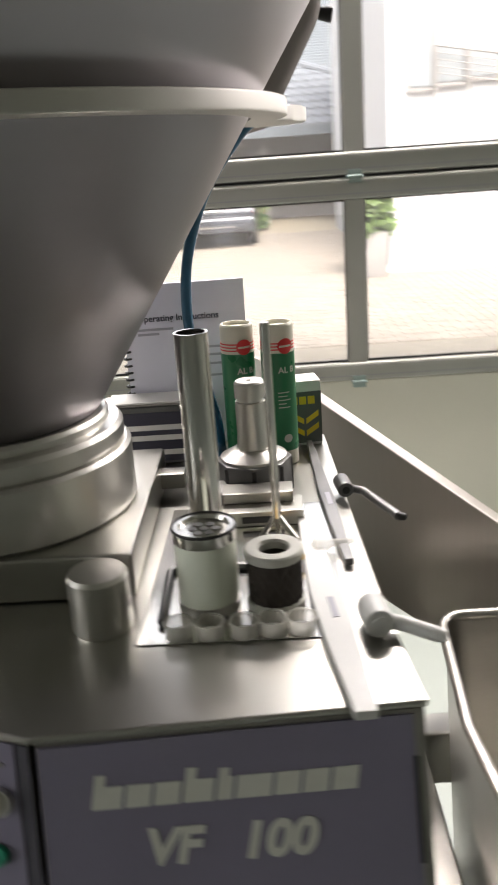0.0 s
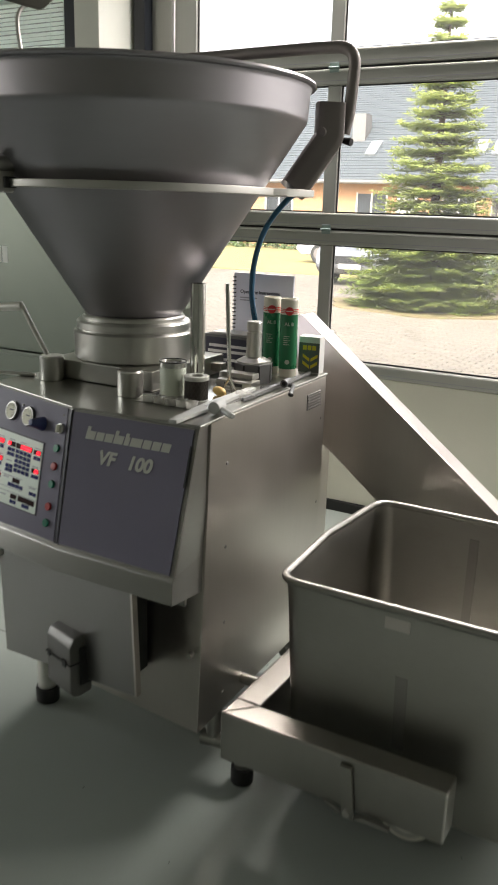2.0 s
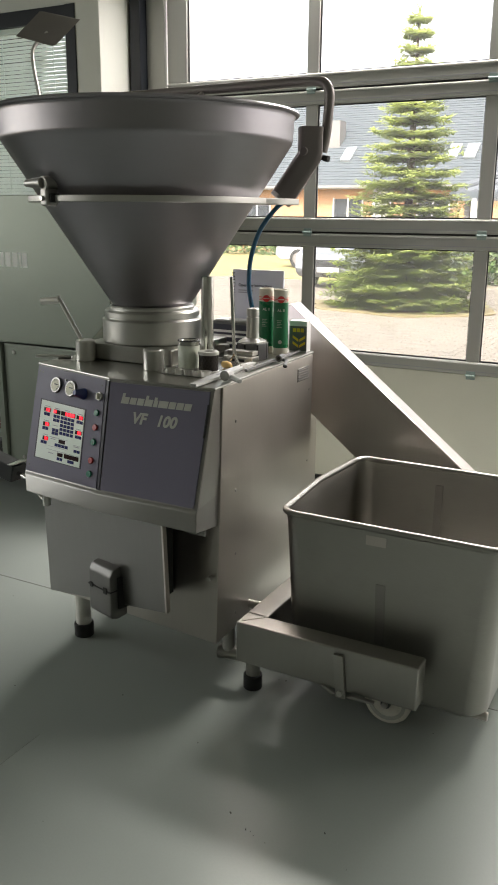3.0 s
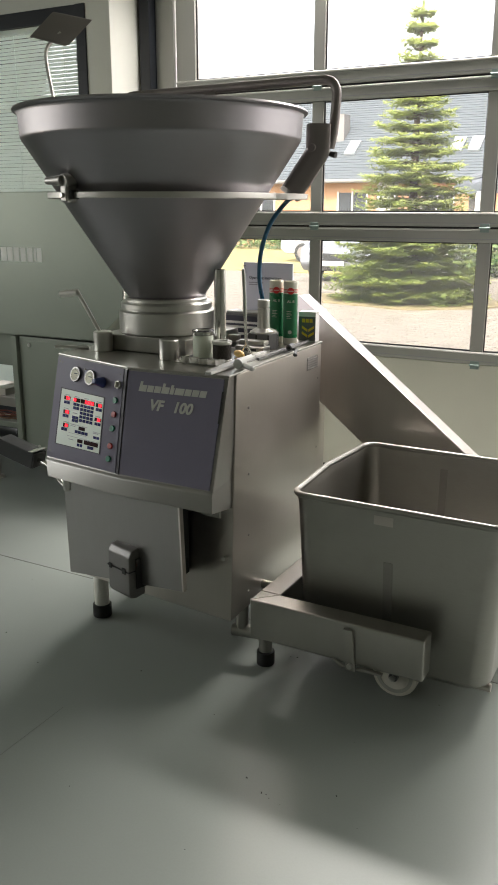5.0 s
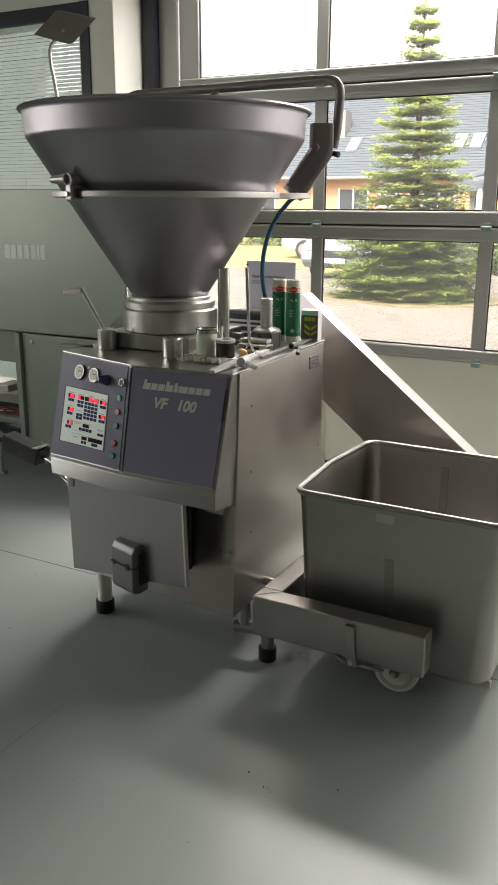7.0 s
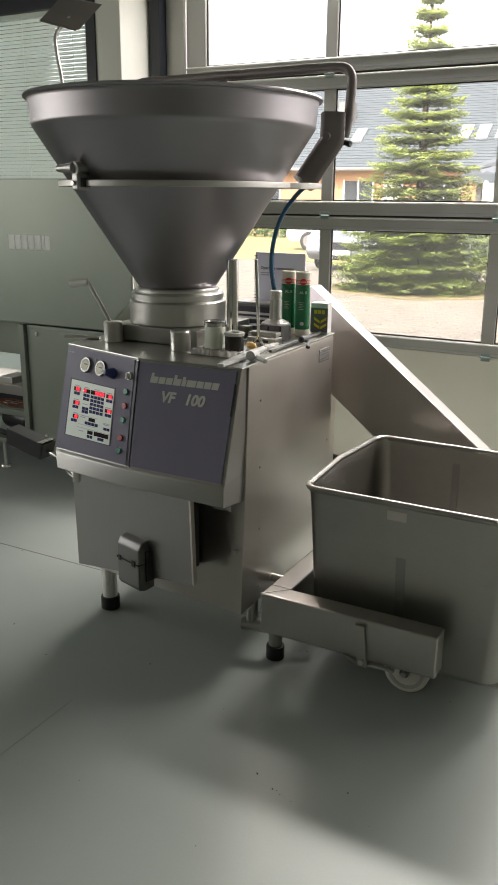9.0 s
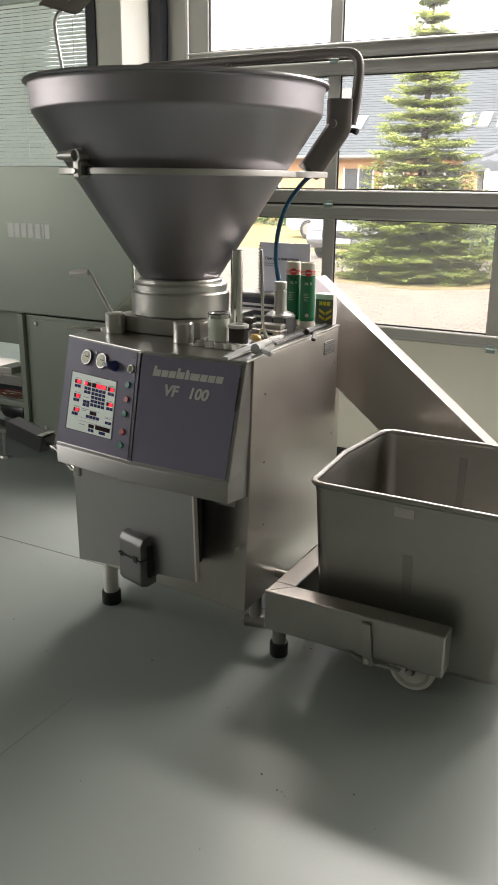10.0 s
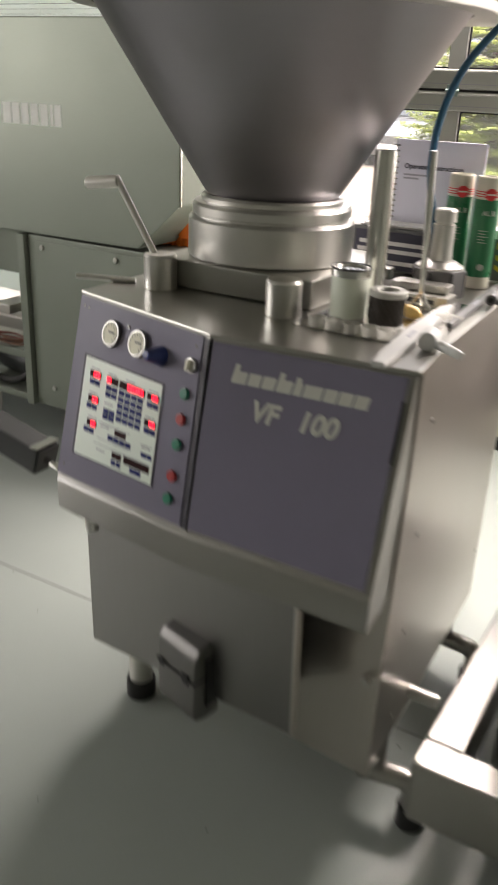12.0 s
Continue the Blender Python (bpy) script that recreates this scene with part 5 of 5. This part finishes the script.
NEEDLE = mat("spruce_needles", (0.15, 0.195, 0.058), 0.6, 0.0, 0.3, 3, 60, 0.0, per_island=0.35)
BARK = mat("bark", (0.10, 0.065, 0.04), 0.9, 0.0, 0.3, 8, 40, 0.4)
ROOF_M = mat("grey_roof_sheet", (0.075, 0.085, 0.092), 0.85, 0.0, 0.08, 1.0, 20, 0.05)
TILE_M = mat("blue_grey_tile", (0.10, 0.108, 0.118), 0.8, 0.0, 0.1, 4, 40, 0.05)
BRICK_M = mat("orange_render", (0.40, 0.215, 0.11), 0.85, 0.0, 0.15, 1.2, 30, 0.1)
TIMBER = mat("grey_boarding", (0.16, 0.15, 0.14), 0.8, 0.0, 0.15, 4, 30, 0.1, (8, 8, 0.3))
PLASTER = mat("pale_plaster", (0.5, 0.49, 0.46), 0.8, 0.0, 0.08, 2, 40, 0.1)
DARKWIN = mat("dark_glass", (0.03, 0.035, 0.04), 0.08, 0.0, 0.1, 3, 40, 0.0)
SKYWIN = mat("skylight_glass", (0.26, 0.28, 0.29), 0.1, 0.0, 0.05, 3, 40, 0.0)
HEDGE_M = mat("hedge_leaves", (0.07, 0.11, 0.03), 0.65, 0.0, 0.3, 3, 50, 0.0, per_island=0.4)
solid("ground", box((-260, 3.6, G - 0.3), (260, 400, G - 0.02)), GROUND_M, "dry earth ground reaching far off", "ground", kind="structure", flat=True)
solid("ground_apron", box((-260, -200, G - 0.3), (260, 3.57, G - 0.2)), GROUND_M, "ground round the hall", "ground", kind="structure", flat=True)
solid("lawn", box((-40, 19.5, G - 0.02), (-5.6, 33.0, G + 0.01)), LAWN_M, "yellowed dry lawn in front of the far house", "lawn", kind="structure", flat=True)

# strip of dry earth and thin grass at the tree's foot
bed = bmesh.new()
edge = [(-3.1 + (1.75 + 0.3 * noise.noise(Vector((3 * math.cos(a), 3 * math.sin(a), 0.4)))) * math.cos(a), 13.9 + (1.35 + 0.25 * noise.noise(Vector((2 * math.cos(a), 2 * math.sin(a), 7.1)))) * math.sin(a)) for a in [2 * math.pi * k / 48 for k in range(48)]]
prism(edge, G - 0.005, G + 0.03, "z", bm=bed)
solid("planting_bed", bed, BED_M, "bed of dry earth and thin grass under the spruce", "planting bed", kind="structure", flat=True)


# spruce
def spruce(x, y, height, spread):
    ob = thing("spruce_tree", (x, y, G), "young green spruce tree with layered drooping branches", "tree")
    part("trunk", cyl((x, y, G), (x, y, G + height * 0.97), 0.12, 0.015, 12), BARK, ob)
    rnd = random.Random(4)
    verts, faces = [], []

    def needle(p, way, side, length, width):
        i = len(verts)
        tip = p + way * length
        verts.extend([p - side * width * 0.35, p + side * width * 0.35, p + way * length * 0.55 + side * width, tip, p + way * length * 0.55 - side * width])
        faces.append((i, i + 1, i + 2, i + 3, i + 4))

    limbs = bmesh.new()
    z = 0.12
    while z < height - 0.25:
        f = z / height
        reach = spread * (1 - f) ** 1.12 * (0.55 + 0.45 * min(1, (z + 0.25) / 0.8)) + 0.10
        count = max(8, int(32 * (1 - f) + 9))
        spin = rnd.uniform(0, 6.28)
        for k in range(count):
            a = spin + 2 * math.pi * k / count + rnd.uniform(-0.25, 0.25)
            r = reach * rnd.uniform(0.72, 1.1)
            out = Vector((math.cos(a), math.sin(a), 0))
            lift = 0.38 * f - 0.10 + rnd.uniform(-0.06, 0.06)
            base = Vector((x, y, G + z + rnd.uniform(-0.06, 0.06)))
            steps = max(5, int(r / 0.085))
            prev = base
            for s in range(1, steps + 1):
                t = s / steps
                p = base + out * r * t + Vector((0, 0, r * (lift * t - 0.22 * t * t + 0.16 * t ** 4)))
                way = (p - prev).normalized()
                side = way.cross(Vector((0, 0, 1))).normalized()
                if t > 0.16:
                    for d in (-1, 1):
                        sub = (way * rnd.uniform(0.45, 0.8) + side * d + Vector((0, 0, rnd.uniform(-0.22, 0.16)))).normalized()
                        ln = rnd.uniform(0.7, 1.15) * (0.30 * r * (1 - t) + 0.10)
                        flat = sub.cross(Vector((0, 0, 1))).normalized()
                        n = max(2, int(ln / 0.045))
                        for c in range(n):
                            q = p + sub * ln * c / n
                            for e in (-1, 1):
                                go = (sub * 0.9 + flat * e * rnd.uniform(0.4, 0.9) + Vector((0, 0, rnd.uniform(-0.35, 0.3)))).normalized()
                                needle(q, go, go.cross(Vector((0, 0, 1))).normalized(), rnd.uniform(0.08, 0.14), rnd.uniform(0.015, 0.026))
                        needle(p + sub * ln * 0.8, sub, flat, 0.12, 0.016)
                        if rnd.random() < 0.7:
                            needle(p, (sub * 0.6 + Vector((0, 0, rnd.uniform(-0.7, 0.6)))).normalized(), way, 0.11, 0.016)
                prev = p
            needle(prev, way, side, 0.14, 0.028)
            tube([base, base + out * r * 0.5 + Vector((0, 0, r * (lift * 0.5 - 0.05)))], 0.012, 4, limbs)
        z += 0.175 + 0.07 * f
    for k in range(16):
        p = Vector((x, y, G + height - 0.5 + 0.03 * k))
        a = rnd.uniform(0, 6.28)
        w = Vector((math.cos(a) * 0.5, math.sin(a) * 0.5, 0.7)).normalized()
        needle(p, w, w.cross(Vector((0, 0, 1))).normalized(), 0.16, 0.018)
    part("limbs", limbs, BARK, ob)
    me = bpy.data.meshes.new("crown")
    me.from_pydata(verts, [], faces)
    me.materials.append(NEEDLE)
    crown = new("crown", me)
    crown.parent, crown.matrix_parent_inverse = ob, Matrix.Translation(-ob.location)
    return ob


translucent(NEEDLE, (0.50, 0.56, 0.17), 0.5)
for m in (ROOF_M, TILE_M):
    m.node_tree.nodes["Principled BSDF"].inputs["Specular IOR Level"].default_value = 0.1
spruce(-3.08, 14.0, 5.12, 1.55)


def hedge(name, lo, hi, count, seed, label):
    rnd = random.Random(seed)
    verts, faces = [], []
    for _ in range(count):
        p = Vector([rnd.uniform(a, b) for a, b in zip(lo, hi)])
        p.z = lo[2] + (p.z - lo[2]) * (0.8 + 0.25 * noise.noise(Vector((p.x * 0.8, p.y * 0.8, seed))))
        d = Vector((rnd.uniform(-1, 1), rnd.uniform(-1, 1), rnd.uniform(-0.3, 1))).normalized()
        s = d.orthogonal().normalized()
        ln = rnd.uniform(0.10, 0.24)
        i = len(verts)
        verts.extend([p, p + d * ln * 0.5 + s * ln * 0.3, p + d * ln, p + d * ln * 0.5 - s * ln * 0.3])
        faces.append((i, i + 1, i + 2, i + 3))
    me = bpy.data.meshes.new(name)
    me.from_pydata(verts, [], faces)
    me.materials.append(HEDGE_M)
    return tagged(new(name, me), label, "hedge", kind="stuff")


hedge("hedge", (-4.8, 20.2, G), (0.6, 21.0, 1.05), 6000, 3, "loose green hedge behind the parked car")
hedge("shrubs", (-30, 30.5, G), (-14, 32.0, 0.9), 4000, 5, "low green shrubs along the house")
hedge("shrubs", (1.72, 11.6, 0.45), (2.12, 12.0, 1.35), 900, 6, "small green shrub in a dark planter")
solid("planter", prism([(1.70, G), (2.10, G), (2.14, 0.50), (1.66, 0.50)], 11.6, 12.0, "y", 0.02), TIMBER, "dark tapered planter beside the white building", "planter")

# white neighbouring building at the yard's edge
near = thing("white_building", (5.5, 16, G), "white rendered building with a glazed stair front", "building")
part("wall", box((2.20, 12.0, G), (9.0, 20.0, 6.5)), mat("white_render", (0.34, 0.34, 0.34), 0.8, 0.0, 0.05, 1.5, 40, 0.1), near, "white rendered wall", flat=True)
part("plinth", box((2.17, 11.96, G), (9.0, 11.998, 0.0)), PLASTER, near, "low pale plinth", flat=True)
STAIR_GLASS = mat("stair_glass", (0.15, 0.165, 0.17), 0.15, 0.0, 0.06, 2, 30, 0)
for x0, x1, z0 in ((2.46, 2.76, 2.26), (2.81, 3.18, 2.30), (3.23, 3.90, 2.34), (3.95, 4.70, 2.38)):
    w = part("window", box((x0, 11.97, z0), (x1, 11.998, 4.1)), STAIR_GLASS, near, "tall pale stair window", flat=True)
    for u in (x0 - 0.025, x1):
        part("frame", box((u, 11.93, z0 - 0.03), (u + 0.025, 11.968, 4.13)), TIMBER, w, flat=True)
    part("sill", box((x0 - 0.03, 11.90, z0 - 0.06), (x1 + 0.03, 11.968, z0 - 0.031)), TIMBER, w, flat=True)
for k in range(5):
    part("stair_rail", tube([(2.78, 11.85, 2.72 - 0.08 * k), (4.6, 11.85, 2.34 - 0.08 * k + 0.06)], 0.016 if k == 0 else 0.008, 8), TIMBER, near)
for x in (2.80, 3.22, 3.92):
    part("rail_post", cyl((x, 11.86, 1.9), (x, 11.86, 2.74 - 0.21 * (x - 2.78)), 0.016, seg=8), TIMBER, near)

# far house with a long metal roof
house = thing("far_house", (-8, 37, G), "long low house with orange walls and a grey roof", "house")
part("wall", box((-34, 34.4, G), (14, 44, 2.95)), BRICK_M, house, "orange rendered wall", flat=True)
EAVE, RIDGE = (33.8, 2.80), (41.0, 8.0)
roof = part("roof", prism([EAVE, RIDGE, (48.2, 2.80), (48.2, 2.65), (RIDGE[0], RIDGE[1] - 0.2), (EAVE[0], 2.65)], -35, 15, "x"), ROOF_M, house, "grey sheet roof with seams", flat=True)


def on_roof(x, t, lift=0.0):
    a, b = Vector((x, *EAVE)), Vector((x, *RIDGE))
    up = Vector((0, -(b - a).z, (b - a).y)).normalized()
    return a.lerp(b, t) + up * lift


for k in range(44):
    part("roof_course", hexa([on_roof(x, t, h) for h in (0.0, 0.02) for x, t in ((-35, k / 44 + 0.004), (15, k / 44 + 0.004), (15, k / 44 + 0.009), (-35, k / 44 + 0.009))]), ROOF_M, roof, flat=True)
for x, t in ((-13.15, 0.20), (-8.4, 0.20), (-7.65, 0.20), (-6.85, 0.20), (-6.05, 0.20), (-18, 0.2), (-1.5, 0.24), (-0.7, 0.24)):
    part("skylight", hexa([on_roof(u, v, h) for h in (0.02, 0.12) for u, v in ((x, t), (x + 0.48, t), (x + 0.48, t + 0.115), (x, t + 0.115))]), SKYWIN, roof, "bright roof window", flat=True)
part("chimney", box((-14.2, 36.2, 4.0), (-13.6, 36.9, 5.7)), TIMBER, roof, flat=True)
for x in (-30, -26, -22, -17.5, -13.0, -9.2, -5.2, -1.0):
    w = part("window", box((x, 34.36, 0.55), (x + 1.3, 34.42, 2.25)), DARKWIN, house, flat=True)
    for u in (x - 0.06, x + 0.62, x + 1.3):
        part("frame", box((u, 34.32, 0.5), (u + 0.07, 34.36, 2.3)), PLASTER, w, flat=True)
for x in (-28, -19.6, -11.2, -7.2, -3.2):
    part("pilaster", box((x, 34.30, G), (x + 0.9, 34.39, 2.8)), PLASTER, house, flat=True)
part("gutter", cyl((-35, 33.75, 2.72), (15, 33.75, 2.72), 0.08, seg=10), TIMBER, house)

# tiled shelter
shed = thing("tiled_shelter", (0, 24, G), "low shelter with a blue-grey tiled hip roof", "shelter")
SX0, SX1, SY0, SY1, SE, SR = -4.35, 5.8, 21.6, 27.6, 2.15, 3.80
bm = bmesh.new()
a, b, c, d = ((SX0, SY0, SE), (SX1, SY0, SE), (SX1, SY1, SE), (SX0, SY1, SE))
e, f = (-0.05, 24.6, SR), (1.5, 24.6, SR)
v = [bm.verts.new(p) for p in (a, b, c, d, e, f)]
for q in ((0, 1, 5, 4), (1, 2, 5), (2, 3, 4, 5), (3, 0, 4), (3, 2, 1, 0)):
    bm.faces.new([v[k] for k in q])
shed_roof = part("roof", bm, TILE_M, shed, "blue-grey tiled hip roof", flat=True)
va, vb, ve, vf = Vector(a), Vector(b), Vector(e), Vector(f)
rows_n = 9
for k in range(rows_n):
    t0, t1 = k / rows_n, (k + 1) / rows_n
    p0, p1 = va.lerp(ve, t0), vb.lerp(vf, t0)
    q0, q1 = va.lerp(ve, t1), vb.lerp(vf, t1)
    n_w = max(4, int((p1 - p0).length / 0.1))
    course = bmesh.new()
    lo = [course.verts.new(p0.lerp(p1, j / n_w) + Vector((0, -0.02, 0.075 + 0.03 * math.cos(j * math.pi / 1.5)))) for j in range(n_w + 1)]
    hi = [course.verts.new(q0.lerp(q1, j / n_w) + Vector((0, 0, 0.025 + 0.03 * math.cos(j * math.pi / 1.5)))) for j in range(n_w + 1)]
    ft = [course.verts.new(p0.lerp(p1, j / n_w) + Vector((0, -0.02, 0.02))) for j in range(n_w + 1)]
    for j in range(n_w):
        course.faces.new((lo[j], lo[j + 1], hi[j + 1], hi[j]))
        course.faces.new((ft[j], ft[j + 1], lo[j + 1], lo[j]))
    part("tile_course", course, TILE_M, shed_roof)
for p, q in ((a, e), (b, f), (e, f)):
    part("ridge_cap", cyl(Vector(p) + Vector((0, 0, 0.06)), Vector(q) + Vector((0, 0, 0.08)), 0.10, seg=10), TILE_M, shed_roof)
part("fascia", box((SX0 - 0.05, SY0 - 0.07, SE - 0.2), (SX1 + 0.05, SY0 - 0.03, SE + 0.02)), ROOF_M, shed, flat=True)
part("rear_boarding", box((-1.6, 24.0, G), (4.1, 24.1, SE - 0.05)), TIMBER, shed, flat=True)
for k in range(24):
    part("board", box((-1.58 + 0.237 * k, 23.96, G + 0.1), (-1.38 + 0.237 * k, 24.0, SE - 0.08)), TIMBER, shed, flat=True)
for x in (-4.1, -2.8, 0.6, 4.0):
    part("post", box((x, 22.0, G), (x + 0.14, 22.14, SE)), TIMBER, shed, flat=True)


def car(at, turn, paint, label):
    """A parked car, its tail towards -y before the turn."""
    ob = thing("car", (0, 0, 0), label, "car")
    side = [(-2.15, 0.38), (-2.2, 0.62), (-2.12, 0.95), (-1.85, 1.03), (0.75, 1.0), (1.75, 0.92), (2.1, 0.78), (2.15, 0.42), (1.95, 0.26), (-2.0, 0.26)]
    body = part("body", prism(side, -0.88, 0.88, "x", 0.07), paint, ob)
    cabin = [(-1.98, 1.0), (-1.55, 1.42), (-1.2, 1.50), (-0.2, 1.49), (0.25, 1.36), (0.95, 0.99)]
    bm = prism(cabin, -0.80, 0.80, "x")
    for vv in bm.verts:
        if vv.co.z > 1.2:
            vv.co.x *= 0.80
    bmesh.ops.bevel(bm, geom=bm.edges[:], offset=0.05, segments=2, profile=0.5, affect="EDGES")
    part("cabin", bm, paint, ob)
    part("rear_window", hexa([(-0.62, -1.93, 1.06), (0.62, -1.93, 1.06), (0.62, -1.90, 1.05), (-0.62, -1.90, 1.05), (-0.52, -1.60, 1.395), (0.52, -1.60, 1.395), (0.52, -1.57, 1.385), (-0.52, -1.57, 1.385)]), DARKWIN, ob, flat=True)
    part("windscreen", hexa([(-0.62, 0.90, 1.03), (0.62, 0.90, 1.03), (0.62, 0.93, 1.04), (-0.62, 0.93, 1.04), (-0.54, 0.28, 1.37), (0.54, 0.28, 1.37), (0.54, 0.31, 1.38), (-0.54, 0.31, 1.38)]), DARKWIN, ob, flat=True)
    for s in (-1, 1):
        for y0, y1 in ((-1.45, -0.60), (-0.52, 0.45)):
            part("side_window", hexa([(s * 0.80, y0, 1.06), (s * 0.80, y1, 1.06), (s * 0.79, y1, 1.06), (s * 0.79, y0, 1.06), (s * 0.70, y0 + 0.12, 1.38), (s * 0.70, y1 - 0.18, 1.38), (s * 0.69, y1 - 0.18, 1.38), (s * 0.69, y0 + 0.12, 1.38)]), DARKWIN, ob, flat=True)
        part("tail_light", box((s * 0.62 - 0.17, -2.20, 0.76), (s * 0.62 + 0.17, -2.08, 0.96), 0.03), TAIL, ob, "red tail light")
        part("headlight", box((s * 0.62 - 0.18, 2.00, 0.66), (s * 0.62 + 0.18, 2.14, 0.80), 0.03), SKYWIN, ob, "clear headlight")
        for y in (-1.32, 1.32):
            w = part("wheel", cyl((s * 0.70, y, 0.31), (s * 0.89, y, 0.31), 0.31, seg=28, bevel=0.04), BLACK, ob)
            part("rim", cyl((s * 0.86, y, 0.31), (s * 0.896, y, 0.31), 0.19, seg=20, bevel=0.01), DARK_CAST, w)
    part("rear_bumper", box((-0.86, -2.27, 0.30), (0.86, -2.12, 0.58), 0.06), paint, ob)
    part("chrome_strip", box((-0.5, -2.285, 0.40), (0.5, -2.268, 0.425)), POLISHED, ob)
    part("blank_plate", box((-0.26, -2.235, 0.70), (0.26, -2.215, 0.81)), PLASTER, ob, "blank number plate")
    part("front_grille", box((-0.45, 2.12, 0.50), (0.45, 2.18, 0.68), 0.02), BLACK, ob)
    part("blank_plate", box((-0.26, 2.17, 0.40), (0.26, 2.20, 0.51)), PLASTER, ob, "blank number plate")
    ob.matrix_basis = pose(*at, 0, 0, turn)
    return ob


TAIL = mat("tail_lamp_red", (0.55, 0.02, 0.02), 0.2, bump=0)
DARK_CAR = mat("dark_car_paint", (0.03, 0.033, 0.04), 0.22, 0.3, 0.05, 2, 30, 0.0, coat=0.8)
SILVER_CAR = mat("silver_car_paint", (0.22, 0.23, 0.245), 0.3, 0.6, 0.05, 2, 30, 0.0, coat=0.8)
WHITE_CAR = mat("white_car_paint", (0.30, 0.30, 0.31), 0.25, 0.0, 0.04, 2, 30, 0.0, coat=0.8)
car((-0.5, 18.8, G), 0, DARK_CAR, "dark parked car seen from its tail")
car((-5.75, 18.9, G), 180, SILVER_CAR, "silver parked car facing the hall")
car((-8.4, 24.5, G), 90, WHITE_CAR, "white parked car in front of the far house")

# lamp post and sign posts by the drive
for x, y, h in ((-3.65, 21.2, 2.0), (-0.9, 21.4, 2.0)):
    solid("post", cyl((x, y, G), (x, y, h), 0.05, seg=12), PLASTER, "plain pale post beside the shelter", "post")

# paved yard: bricks in running bond
random.seed(7)
PX0, PX1, PY0, PY1, BW, BH = -10.0, 5.0, 7.6, 19.4, 0.20, 0.10
SLAB = mat("paver_joint_sand", (0.13, 0.115, 0.088), 0.95, 0.0, 0.2, 4, 60, 0.2)
yard = solid("pavement", box((PX0 - 6, 3.6, G - 0.02), (PX1 + 6, PY1, G - 0.006)), SLAB, "yard paved with weathered clay bricks in rows", "pavement", kind="structure", flat=True)
brick = mesh_of("brick", box((0.004, 0.004, G - 0.006), (BW - 0.004, BH - 0.004, G + 0.006), 0.003, 1), PAVE_P, True)
verts, faces, made = [], [], 0
for j in range(int((PY1 - PY0) / BH)):
    for i in range(int((PX1 - PX0) / BW) + 1):
        x, y = PX0 + BW * (i - 0.5 * (j % 2)), PY0 + BH * j
        dz, tw = random.uniform(-0.002, 0.003), random.uniform(-0.004, 0.004)
        if made < 300 and -2.2 < x < 0.3 and 9.2 < y:
            ob = new("brick", brick)
            ob.parent = yard
            ob.matrix_basis = pose(x, y, dz, 0, 0, 0)
            made += 1
            continue
        k = len(verts)
        z0, z1 = G - 0.006, G + 0.006 + dz
        x0, x1, y0, y1 = x + 0.004, x + BW - 0.004, y + 0.004 + tw, y + BH - 0.004 + tw
        verts += [(x0, y0, z0), (x1, y0, z0), (x1, y1, z0), (x0, y1, z0), (x0 + 0.003, y0 + 0.003, z1), (x1 - 0.003, y0 + 0.003, z1), (x1 - 0.003, y1 - 0.003, z1), (x0 + 0.003, y1 - 0.003, z1)]
        faces += [(k + 4, k + 5, k + 6, k + 7), (k, k + 1, k + 5, k + 4), (k + 1, k + 2, k + 6, k + 5), (k + 2, k + 3, k + 7, k + 6), (k + 3, k, k + 4, k + 7)]
me = bpy.data.meshes.new("brick_field")
me.from_pydata(verts, [], faces)
me.materials.append(PAVE_M)
field = new("brick_field", me)
field.parent = yard
tagged(field, kind="stuff")
